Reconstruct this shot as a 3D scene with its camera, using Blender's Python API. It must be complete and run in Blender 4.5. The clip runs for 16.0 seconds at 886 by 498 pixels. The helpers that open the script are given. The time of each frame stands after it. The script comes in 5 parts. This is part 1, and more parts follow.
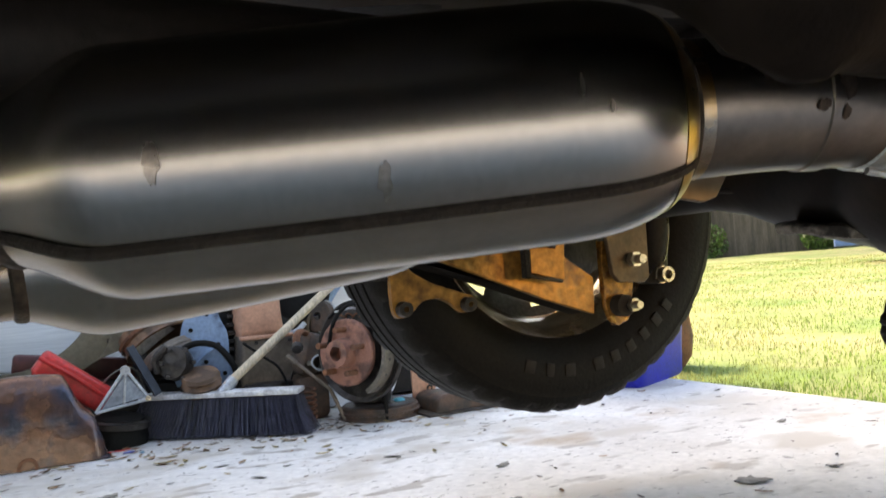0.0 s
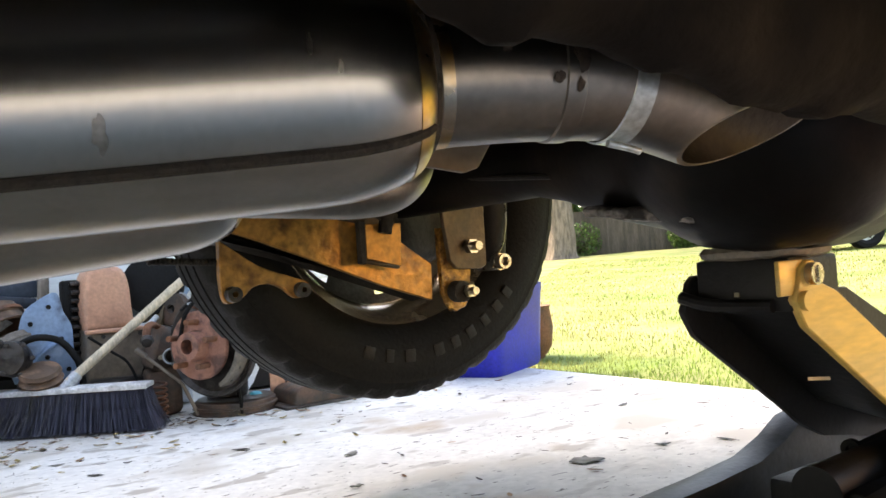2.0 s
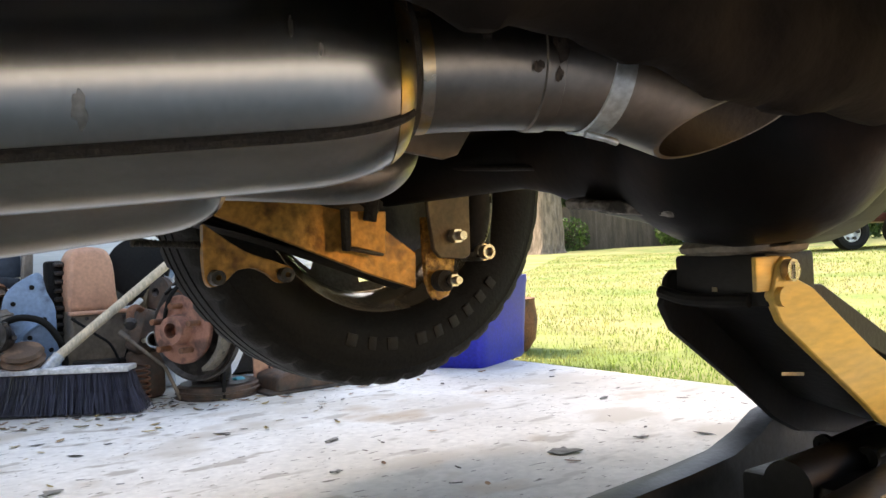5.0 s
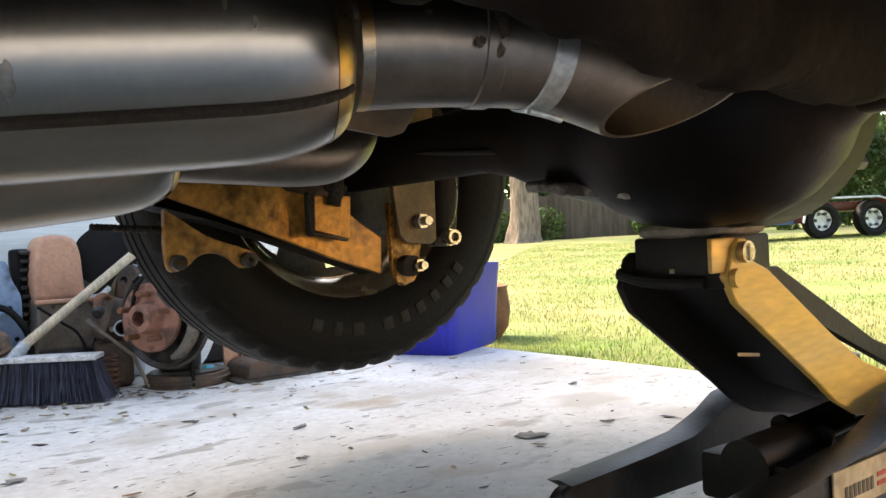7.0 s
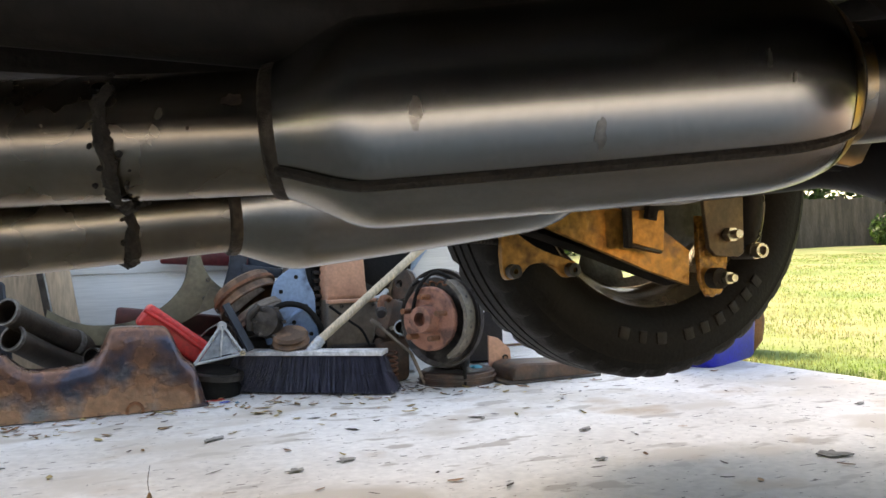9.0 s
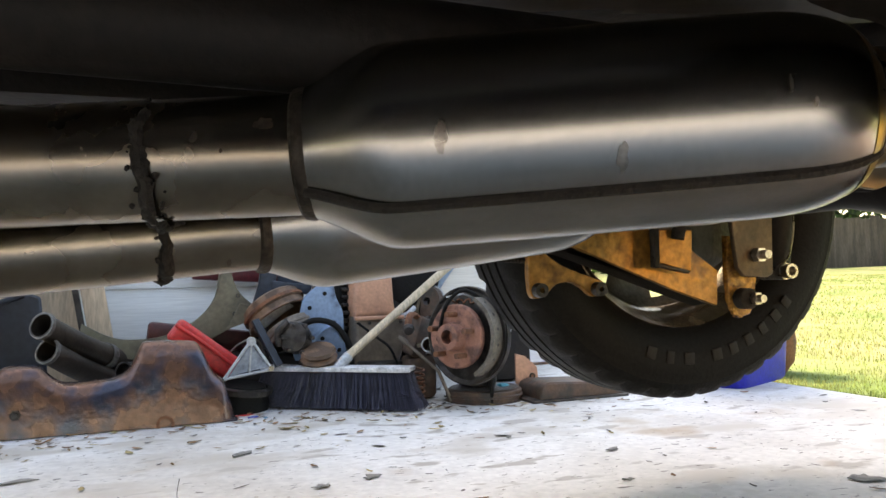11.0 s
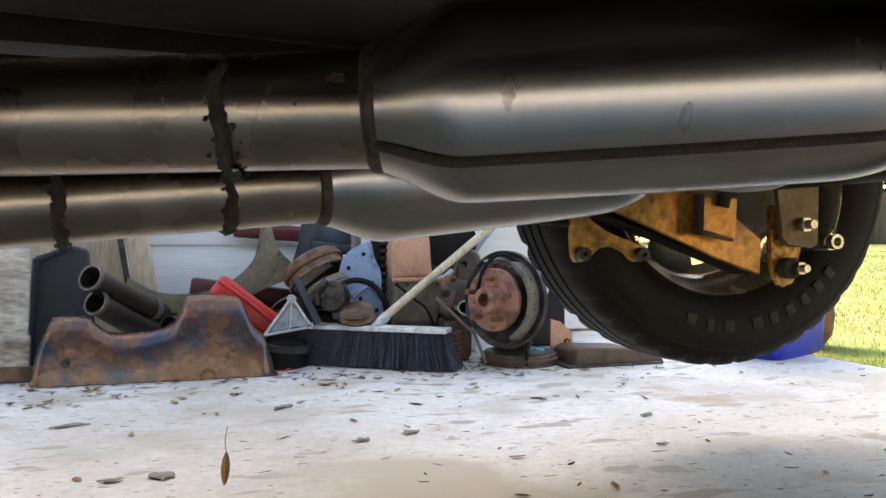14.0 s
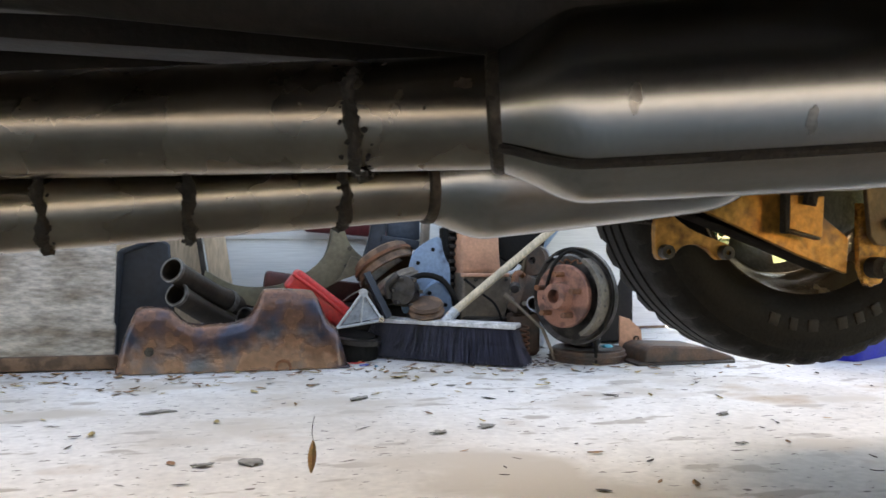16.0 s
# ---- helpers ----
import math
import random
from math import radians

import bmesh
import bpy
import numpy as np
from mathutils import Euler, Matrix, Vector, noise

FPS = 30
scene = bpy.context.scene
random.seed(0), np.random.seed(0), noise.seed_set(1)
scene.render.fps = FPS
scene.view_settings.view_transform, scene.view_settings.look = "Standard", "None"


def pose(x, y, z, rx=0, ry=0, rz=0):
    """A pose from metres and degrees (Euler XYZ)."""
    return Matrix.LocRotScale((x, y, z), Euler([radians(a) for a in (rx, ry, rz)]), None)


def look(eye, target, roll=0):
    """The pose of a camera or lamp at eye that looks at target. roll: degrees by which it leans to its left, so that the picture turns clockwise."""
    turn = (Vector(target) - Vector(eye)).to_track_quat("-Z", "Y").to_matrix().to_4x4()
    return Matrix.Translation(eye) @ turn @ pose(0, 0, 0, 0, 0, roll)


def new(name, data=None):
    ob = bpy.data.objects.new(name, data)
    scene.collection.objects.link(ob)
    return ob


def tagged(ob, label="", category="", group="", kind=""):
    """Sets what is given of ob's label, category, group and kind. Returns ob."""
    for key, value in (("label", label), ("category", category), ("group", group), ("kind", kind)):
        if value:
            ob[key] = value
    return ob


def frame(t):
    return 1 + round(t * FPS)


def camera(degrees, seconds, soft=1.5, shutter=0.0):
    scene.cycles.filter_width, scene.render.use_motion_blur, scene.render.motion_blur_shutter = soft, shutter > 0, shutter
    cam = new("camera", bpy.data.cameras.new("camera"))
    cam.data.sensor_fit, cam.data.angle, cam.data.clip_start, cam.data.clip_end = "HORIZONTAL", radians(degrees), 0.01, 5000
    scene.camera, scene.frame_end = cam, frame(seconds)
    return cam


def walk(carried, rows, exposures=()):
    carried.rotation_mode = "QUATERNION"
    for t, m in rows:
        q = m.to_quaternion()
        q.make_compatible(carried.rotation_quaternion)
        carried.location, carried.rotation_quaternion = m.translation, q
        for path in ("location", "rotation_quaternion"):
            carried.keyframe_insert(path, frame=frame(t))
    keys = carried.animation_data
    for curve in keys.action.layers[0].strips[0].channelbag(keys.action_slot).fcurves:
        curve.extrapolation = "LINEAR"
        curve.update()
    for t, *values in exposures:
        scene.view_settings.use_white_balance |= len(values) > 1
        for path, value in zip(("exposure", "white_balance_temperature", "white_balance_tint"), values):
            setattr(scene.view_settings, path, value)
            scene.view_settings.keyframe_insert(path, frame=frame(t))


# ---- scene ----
cam = camera(57.1, 16.0, 1.5, 0.4)
PATH = [
    (0, (0.242, 0.043, 0.414), (0.021, 2.03, 0.477), -4.1),
    (0.5, (0.249, 0.042, 0.424), (0.067, 2.029, 0.561), -4.0),
    (1, (0.272, 0.043, 0.414), (0.197, 2.039, 0.528), -5.6),
    (1.5, (0.298, 0.044, 0.399), (0.298, 2.043, 0.459), -5.2),
    (2, (0.315, 0.046, 0.391), (0.376, 2.044, 0.427), -4.0),
    (2.5, (0.32, 0.044, 0.388), (0.389, 2.043, 0.417), -3.2),
    (3, (0.32, 0.044, 0.387), (0.394, 2.042, 0.415), -3.0),
    (3.5, (0.319, 0.042, 0.389), (0.39, 2.04, 0.414), -2.9),
    (4, (0.32, 0.041, 0.387), (0.396, 2.04, 0.406), -2.8),
    (6.5, (0.329, 0.038, 0.386), (0.455, 2.034, 0.386), -2.6),
    (7, (0.341, 0.038, 0.378), (0.483, 2.033, 0.364), -2.7),
    (7.5, (0.326, 0.032, 0.384), (0.431, 2.029, 0.365), -3.6),
    (7.7, (0.305, 0.029, 0.389), (0.288, 2.027, 0.302), -6.3),
    (8, (0.242, 0.006, 0.407), (0.011, 1.99, 0.31), -5.0),
    (8.2, (0.202, -0.028, 0.412), (-0.102, 1.949, 0.373), -3.3),
    (8.5, (0.185, -0.043, 0.405), (-0.123, 1.933, 0.432), -2.7),
    (9, (0.168, -0.05, 0.393), (-0.188, 1.918, 0.414), -1.8),
    (11.5, (0.173, -0.064, 0.396), (-0.277, 1.883, 0.468), -1.8),
    (12, (0.159, -0.071, 0.397), (-0.329, 1.868, 0.445), -2.0),
    (12.5, (0.147, -0.075, 0.393), (-0.357, 1.86, 0.411), -0.8),
    (13, (0.156, -0.076, 0.389), (-0.336, 1.863, 0.382), -0.2),
    (13.5, (0.159, -0.076, 0.384), (-0.323, 1.865, 0.364), 0.2),
    (14, (0.158, -0.081, 0.387), (-0.344, 1.855, 0.369), 0.1),
    (14.5, (0.158, -0.085, 0.388), (-0.365, 1.845, 0.367), 0.2),
    (15, (0.155, -0.092, 0.39), (-0.394, 1.831, 0.368), 0.5),
    (15.5, (0.141, -0.102, 0.392), (-0.435, 1.813, 0.366), 0.5),
    (16, (0.122, -0.113, 0.389), (-0.511, 1.784, 0.358), 0.5),
]
walk(cam, [(t, look(eye, target, roll)) for t, eye, target, roll in PATH], [(0.0, 2.02, 8400.0, 12.0), (1.0, 2.3, 8400.0, 12.0), (2.0, 2.28, 8400.0, 12.0), (3.0, 2.01, 8400.0, 12.0), (7.0, 1.99, 8400.0, 12.0), (8.0, 1.91, 8500.0, 12.0), (8.8, 1.99, 8700.0, 12.0), (9.2, 1.99, 8700.0, 12.0), (11.5, 2.15, 8700.0, 12.0), (13.0, 2.1, 8700.0, 12.0), (16.0, 2.07, 8700.0, 12.0)])

# ---- light ----
world = bpy.data.worlds.new("sky")
scene.world = world
world.use_nodes = True
wn = world.node_tree
sky = wn.nodes.new("ShaderNodeTexSky")
sky.sky_type = "NISHITA"
sky.sun_disc = False
SUN_EL, SUN_AZ = 40.0, 133.0     # elevation, and the direction from which it shines, counter-clockwise from +x
sky.sun_elevation, sky.sun_rotation = radians(SUN_EL), radians(90 - SUN_AZ)
sky.air_density, sky.dust_density = 1.0, 2.5
wn.links.new(sky.outputs[0], wn.nodes["Background"].inputs[0])
wn.nodes["Background"].inputs[1].default_value = 0.18
sun = new("sun", bpy.data.lights.new("sun", "SUN"))
sun.data.energy, sun.data.angle, sun.data.color = 1.9, radians(0.6), (1.0, 0.94, 0.84)
sun.matrix_world = look((10 * math.cos(radians(SUN_AZ)), 10 * math.sin(radians(SUN_AZ)), 10 * math.tan(radians(SUN_EL))), (0, 0, 0))

# ---- frame of the slab and the truck: u along the truck to its tail, v across it towards the wall ----
A = radians(33.5)
CA, SA = math.cos(A), math.sin(A)
RZ = Matrix.Rotation(A, 4, "Z")


def wp(u, v, z):
    return RZ @ Vector((u, v, z))


# unseen incandescent work light, inferred from warm highlights, lighting the axle from the open side
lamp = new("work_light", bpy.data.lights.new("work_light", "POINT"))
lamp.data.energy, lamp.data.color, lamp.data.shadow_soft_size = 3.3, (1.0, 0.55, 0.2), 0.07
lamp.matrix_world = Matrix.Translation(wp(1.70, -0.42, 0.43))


# ---- materials ----
def mat(name, base, rough=0.6, metal=0.0, dark=0.6, scale=8.0, fine=60.0, bump=0.1, second=None, cover=0.5, spec=0.5, stretch=(1, 1, 1), rvar=0.15, coat=0.0, rnd=0.0, grain=0.55, edge=0.12):
    """Two scales of variation: blotches between base and second (or a darker base), fine grain, and bump from both."""
    m = bpy.data.materials.new(name)
    m.use_nodes = True
    n, l = m.node_tree.nodes, m.node_tree.links
    p = n["Principled BSDF"]
    tc = n.new("ShaderNodeTexCoord")
    mp = n.new("ShaderNodeMapping")
    mp.inputs["Scale"].default_value = stretch
    l.new(tc.outputs["Object"], mp.inputs[0])
    big, small = n.new("ShaderNodeTexNoise"), n.new("ShaderNodeTexNoise")
    for t, s, d in ((big, scale, 5), (small, fine, 4)):
        t.inputs["Scale"].default_value, t.inputs["Detail"].default_value = s, d
        l.new(mp.outputs[0], t.inputs[0])
    ramp = n.new("ShaderNodeValToRGB")
    ramp.color_ramp.elements[0].position, ramp.color_ramp.elements[1].position = max(0, cover - edge), min(1, cover + edge)
    other = second or tuple(c * dark for c in base)
    ramp.color_ramp.elements[0].color, ramp.color_ramp.elements[1].color = (*other, 1), (*base, 1)
    l.new(big.outputs[0], ramp.inputs[0])
    mul = n.new("ShaderNodeMix")
    mul.data_type, mul.blend_type = "RGBA", "MULTIPLY"
    mul.inputs["Factor"].default_value = grain
    r2 = n.new("ShaderNodeMapRange")
    r2.inputs[1].default_value, r2.inputs[2].default_value, r2.inputs[3].default_value, r2.inputs[4].default_value = 0.3, 0.7, 0.45, 1.25
    l.new(small.outputs[0], r2.inputs[0])
    l.new(ramp.outputs[0], mul.inputs["A"])
    l.new(r2.outputs[0], mul.inputs["B"])
    last = mul.outputs["Result"]
    if rnd:
        oi, hsv = n.new("ShaderNodeObjectInfo") if rnd > 0 else n.new("ShaderNodeNewGeometry"), n.new("ShaderNodeHueSaturation")
        r3 = n.new("ShaderNodeMapRange")
        r3.inputs[3].default_value, r3.inputs[4].default_value = 1 - abs(rnd), 1 + abs(rnd)
        l.new(oi.outputs["Random" if rnd > 0 else "Random Per Island"], r3.inputs[0])
        l.new(r3.outputs[0], hsv.inputs["Value"])
        l.new(last, hsv.inputs["Color"])
        last = hsv.outputs[0]
    l.new(last, p.inputs["Base Color"])
    rr = n.new("ShaderNodeMapRange")
    rr.inputs[3].default_value, rr.inputs[4].default_value = max(0.03, rough - rvar), min(1, rough + rvar)
    l.new(big.outputs[0], rr.inputs[0])
    l.new(rr.outputs[0], p.inputs["Roughness"])
    p.inputs["Metallic"].default_value = metal
    p.inputs["Specular IOR Level"].default_value = spec
    p.inputs["Coat Weight"].default_value = coat
    if bump:
        b = n.new("ShaderNodeBump")
        b.inputs["Strength"].default_value, b.inputs["Distance"].default_value = bump, 0.004
        l.new(small.outputs[0], b.inputs["Height"])
        l.new(b.outputs[0], p.inputs["Normal"])
    return m


steel = mat("aluminised_steel", (0.36, 0.355, 0.335), 0.25, 1.0, 0.90, 11, 260, 0.006, rvar=0.045, grain=0.12, stretch=(1, 1, 0.45))
steel_worn = mat("worn_pipe_steel", (0.32, 0.28, 0.23), 0.27, 1.0, 0.7, 12, 160, 0.006, rvar=0.08, grain=0.12)
dull_steel = mat("dull_tail_pipe_steel", (0.25, 0.23, 0.205), 0.36, 1.0, 0.75, 22, 160, 0.012, rvar=0.1, grain=0.2)
weld = mat("scorched_weld", (0.09, 0.075, 0.06), 0.6, 0.7, 0.4, 60, 200, 0.5)
gold_weld = mat("golden_blotched_steel", (0.52, 0.33, 0.11), 0.3, 1.0, 0.6, 34, 200, 0.05, second=(0.34, 0.31, 0.26), cover=0.5, grain=0.3)
dusty_crust = mat("dusty_crust", (0.34, 0.31, 0.28), 0.75, 0.1, 0.5, 40, 160, 0.6, second=(0.03, 0.026, 0.022), cover=0.5)
# dark brown that stands in for the unlit inside of the tail pipe
dark_tone = mat("dark_brown_tone", (0.045, 0.032, 0.022), 0.6, 0.3, 0.4, 14, 160, 0.2)
crud = mat("black_weld_crud", (0.035, 0.03, 0.025), 0.8, 0.2, 0.5, 50, 220, 0.8)
bright_band = mat("bare_band_metal", (0.62, 0.68, 0.68), 0.35, 0.8, 0.85, 20, 200, 0.05)
under = mat("oily_underbody", (0.020, 0.016, 0.013), 0.6, 0.0, 0.5, 7, 90, 0.3, spec=0.25, second=(0.010, 0.009, 0.008))
pan_dark = mat("near_black_shield", (0.012, 0.009, 0.007), 0.85, 0.0, 0.5, 9, 50, 0.5, second=(0.026, 0.019, 0.013), cover=0.4, spec=0.12)
pan = mat("dusty_floor_pan", (0.034, 0.024, 0.016), 0.42, 0.0, 0.5, 6, 30, 0.15, spec=0.35)
axle_m = mat("greasy_axle_paint", (0.005, 0.0045, 0.004), 0.45, 0.0, 0.4, 9, 60, 0.12, spec=0.12, second=(0.020, 0.009, 0.005), cover=0.36)
# warm light on the spring plates is put into these amber colours
amber = mat("amber_lit_steel", (0.47, 0.235, 0.055), 0.34, 0.3, 0.5, 18, 75, 0.45, second=(0.10, 0.04, 0.012), cover=0.40, grain=0.85, edge=0.08)
amber_crust = mat("glistening_amber_crust", (0.58, 0.27, 0.05), 0.22, 0.4, 0.5, 60, 190, 1.0, second=(0.22, 0.08, 0.015), cover=0.45, grain=0.8, coat=0.5)
amber_dark = mat("brown_coated_plate", (0.16, 0.11, 0.06), 0.5, 0.3, 0.5, 14, 110, 0.3)
zinc = mat("zinc_bolt", (0.62, 0.56, 0.46), 0.3, 0.9, 0.7, 40, 200, 0.1)
rubber = mat("tyre_rubber", (0.011, 0.0105, 0.0098), 0.62, 0.0, 0.7, 10, 150, 0.3, spec=0.16)
letter_m = mat("raised_rubber", (0.014, 0.0128, 0.011), 0.6, 0, 0.7, 20, 200, 0.2, spec=0.3)
alloy = mat("rim_steel", (0.45, 0.42, 0.38), 0.35, 0.9, 0.7, 12, 150, 0.1)
# rim steel made brighter and warmer, the lamp's golden shine in its colour
rim_lip = mat("warm_lit_rim_lip", (0.66, 0.56, 0.42), 0.24, 0.9, 0.75, 14, 150, 0.12)
brown_iron = mat("brown_weathered_iron", (0.135, 0.080, 0.055), 0.6, 0.2, 0.5, 18, 120, 0.45, second=(0.055, 0.045, 0.04), cover=0.5, grain=0.32)
jack_black = mat("black_jack_paint", (0.012, 0.012, 0.013), 0.5, 0.0, 0.6, 12, 120, 0.15, spec=0.3)
jack_rail = mat("worn_black_paint", (0.035, 0.042, 0.05), 0.35, 0.3, 0.5, 14, 120, 0.1, second=(0.02, 0.02, 0.022))
# this yellow also holds the warm light on the jack's sides
jack_yellow = mat("warm_lit_worn_yellow", (0.74, 0.49, 0.12), 0.38, 0.1, 0.7, 5, 60, 0.03, second=(0.52, 0.38, 0.18), cover=0.45, grain=0.3, stretch=(0.5, 1, 2.5))
label_m = mat("pale_label", (0.55, 0.45, 0.30), 0.6)
label_dark = mat("label_lettering", (0.12, 0.10, 0.08), 0.7)
label_red = mat("label_red", (0.6, 0.08, 0.05), 0.6)
pad_m = mat("grey_rubber_pad", (0.24, 0.21, 0.17), 0.75, 0, 0.6, 20, 120, 0.4)
rust = mat("rusty_steel", (0.24, 0.10, 0.05), 0.75, 0.2, 0.5, 13, 110, 0.4, second=(0.10, 0.055, 0.04), cover=0.45)
rust_hub = mat("rusty_cast_iron", (0.36, 0.165, 0.115), 0.65, 0.15, 0.6, 26, 150, 0.45, second=(0.13, 0.065, 0.05), cover=0.46, edge=0.08, grain=0.32)
xm_mat = mat("rusty_blue_black_steel", (0.20, 0.098, 0.062), 0.26, 0.45, 0.55, 12, 55, 0.4, second=(0.062, 0.066, 0.095), cover=0.47, grain=0.6, edge=0.09, coat=0.15)
iron = mat("dark_iron", (0.072, 0.062, 0.056), 0.38, 0.4, 0.4, 20, 110, 0.5, edge=0.07, grain=0.32)
backing = mat("dusty_backing_plate", (0.27, 0.22, 0.175), 0.5, 0.3, 0.6, 14, 110, 0.3, grain=0.32)
bristle_m = mat("navy_black_bristle", (0.060, 0.060, 0.092), 0.35, 0, 0.6, 30, 300, 0.1, rnd=-0.7)
bristle_cap = mat("grey_metal_cap", (0.82, 0.82, 0.83), 0.45, 0.1, 0.6, 25, 150, 0.2)
wood_handle = mat("pale_wood", (0.72, 0.59, 0.42), 0.55, 0, 0.8, 30, 200, 0.1, stretch=(1, 1, 0.2))
red_plastic = mat("red_plastic", (0.72, 0.045, 0.04), 0.35, 0, 0.85, 8, 100, 0.05)
blue_plastic = mat("blue_plastic", (0.006, 0.016, 0.42), 0.4, 0, 0.8, 6, 100, 0.05)
blue_light = mat("scuffed_blue_plastic", (0.05, 0.10, 0.55), 0.45, 0, 0.8, 6, 100, 0.05)
blue_metal = mat("faded_blue_metal", (0.25, 0.37, 0.54), 0.42, 0.1, 0.6, 12, 90, 0.2, second=(0.08, 0.10, 0.14), cover=0.40, edge=0.06, grain=0.32)
grey_metal = mat("grey_cast_metal", (0.60, 0.63, 0.66), 0.45, 0.4, 0.7, 14, 120, 0.2)
fender_m = mat("dirty_olive_plastic", (0.19, 0.165, 0.105), 0.5, 0, 0.6, 10, 80, 0.2, second=(0.075, 0.06, 0.04), cover=0.43, grain=0.32)
slate = mat("slate_plastic", (0.032, 0.040, 0.055), 0.5, 0, 0.6, 6, 60, 0.1)
copper_paint = mat("faded_red_brown_metal", (0.62, 0.33, 0.22), 0.5, 0.1, 0.7, 9, 100, 0.2, second=(0.30, 0.16, 0.11), cover=0.38, grain=0.32)
belt_m = mat("worn_brown_rubber", (0.22, 0.125, 0.075), 0.6, 0, 0.45, 22, 120, 0.3, edge=0.07, grain=0.32)
siding_m = mat("weathered_white_siding", (0.82, 0.82, 0.80), 0.6, 0, 0.9, 3, 40, 0.06, stretch=(0.3, 1, 6), grain=0.2)
stud_m = mat("pine_post", (0.62, 0.47, 0.33), 0.65, 0, 0.75, 12, 120, 0.15, stretch=(1, 1, 0.15), second=(0.34, 0.22, 0.14), cover=0.35)
old_board = mat("weathered_plywood", (0.58, 0.53, 0.47), 0.8, 0, 0.55, 5, 38, 0.6, stretch=(1.0, 1, 3), second=(0.27, 0.22, 0.17), cover=0.46, grain=0.8)
leaf_m = mat("dry_leaf", (0.30, 0.135, 0.055), 0.7, 0, 0.6, 40, 200, 0.2, second=(0.28, 0.19, 0.09), rnd=-0.6)
dark_bit = mat("dark_debris", (0.085, 0.07, 0.058), 0.85, 0, 0.6, 40, 200, 0.3, rnd=-0.6)
bark = mat("grey_brown_bark", (0.30, 0.23, 0.18), 0.9, 0, 0.5, 5, 30, 0.9, stretch=(3, 3, 0.5))
fence_m = mat("grey_brown_boards", (0.12, 0.095, 0.075), 0.85, 0, 0.6, 3, 25, 0.3, stretch=(3, 3, 0.3), rnd=0.25)
trailer_m = mat("dark_red_trailer_paint", (0.20, 0.06, 0.05), 0.5, 0.2, 0.6, 6, 40, 0.1)
trailer_blue = mat("blue_trailer_paint", (0.10, 0.18, 0.42), 0.5, 0.1, 0.7, 6, 40, 0.1)
roof_m = mat("terracotta_shingle", (0.42, 0.23, 0.15), 0.8, 0, 0.7, 5, 40, 0.2)
wall_m = mat("cream_stucco", (0.70, 0.62, 0.48), 0.8, 0, 0.85, 5, 40, 0.1)
tarp = mat("cyan_plastic", (0.04, 0.42, 0.55), 0.45)


def leafy(name, a, b):
    m = mat(name, a, 0.55, 0, 0.6, 1.2, 12, 0.0, second=b)
    p = m.node_tree.nodes["Principled BSDF"]
    n, l = m.node_tree.nodes, m.node_tree.links
    g, hsv, r = n.new("ShaderNodeNewGeometry"), n.new("ShaderNodeHueSaturation"), n.new("ShaderNodeMapRange")
    r.inputs[3].default_value, r.inputs[4].default_value = 0.55, 1.5
    l.new(g.outputs["Random Per Island"], r.inputs[0])
    l.new(r.outputs[0], hsv.inputs["Value"])
    l.new(p.inputs["Base Color"].links[0].from_socket, hsv.inputs["Color"])
    l.new(hsv.outputs[0], p.inputs["Base Color"])
    tr, add = n.new("ShaderNodeBsdfTranslucent"), n.new("ShaderNodeMixShader")
    l.new(hsv.outputs[0], tr.inputs[0])
    add.inputs[0].default_value = 0.45
    l.new(p.outputs[0], add.inputs[1])
    l.new(tr.outputs[0], add.inputs[2])
    l.new(add.outputs[0], n["Material Output"].inputs[0])
    return m


foliage = leafy("green_leaves", (0.07, 0.13, 0.03), (0.035, 0.07, 0.02))
grass_blade = leafy("grass_blades", (0.18, 0.29, 0.055), (0.34, 0.33, 0.12))
lawn = mat("lawn", (0.16, 0.235, 0.05), 0.9, 0, 0.7, 1.1, 16, 0.6, second=(0.31, 0.29, 0.12), cover=0.5)


def concrete():
    """Pale, worn slab: cream base, grey blotches, dark flecks and tan leaf stain."""
    m = mat("worn_painted_concrete", (0.80, 0.79, 0.765), 0.7, 0, 0.8, 1.7, 55, 0.2, second=(0.60, 0.57, 0.52), cover=0.45, grain=0.25)
    n, l = m.node_tree.nodes, m.node_tree.links
    p = n["Principled BSDF"]
    tc = n.new("ShaderNodeTexCoord")
    last = p.inputs["Base Color"].links[0].from_socket
    for scale, lo, hi, col, sx, sy in ((7, 0.61, 0.66, (0.46, 0.43, 0.39), 1.0, 2.2), (26, 0.665, 0.69, (0.13, 0.115, 0.10), 1.0, 3.0), (3.2, 0.62, 0.74, (0.46, 0.36, 0.26), 1.0, 1.3), (60, 0.69, 0.72, (0.20, 0.165, 0.13), 1, 1.8), (2.4, 0.56, 0.66, (0.55, 0.51, 0.45), 1.0, 1.7)):
        mp, t, r, mx = n.new("ShaderNodeMapping"), n.new("ShaderNodeTexNoise"), n.new("ShaderNodeMapRange"), n.new("ShaderNodeMix")
        mp.inputs["Scale"].default_value, mp.inputs["Rotation"].default_value = (sx, sy, 1), (0, 0, radians(10 + scale))
        t.inputs["Scale"].default_value, t.inputs["Detail"].default_value = scale, 3
        r.inputs[1].default_value, r.inputs[2].default_value = lo, hi
        mx.data_type = "RGBA"
        l.new(tc.outputs["Object"], mp.inputs[0])
        l.new(mp.outputs[0], t.inputs[0])
        l.new(t.outputs[0], r.inputs[0])
        l.new(r.outputs[0], mx.inputs["Factor"])
        l.new(last, mx.inputs["A"])
        mx.inputs["B"].default_value = (*col, 1)
        last = mx.outputs["Result"]
    l.new(last, p.inputs["Base Color"])
    return m


concrete_m = concrete()

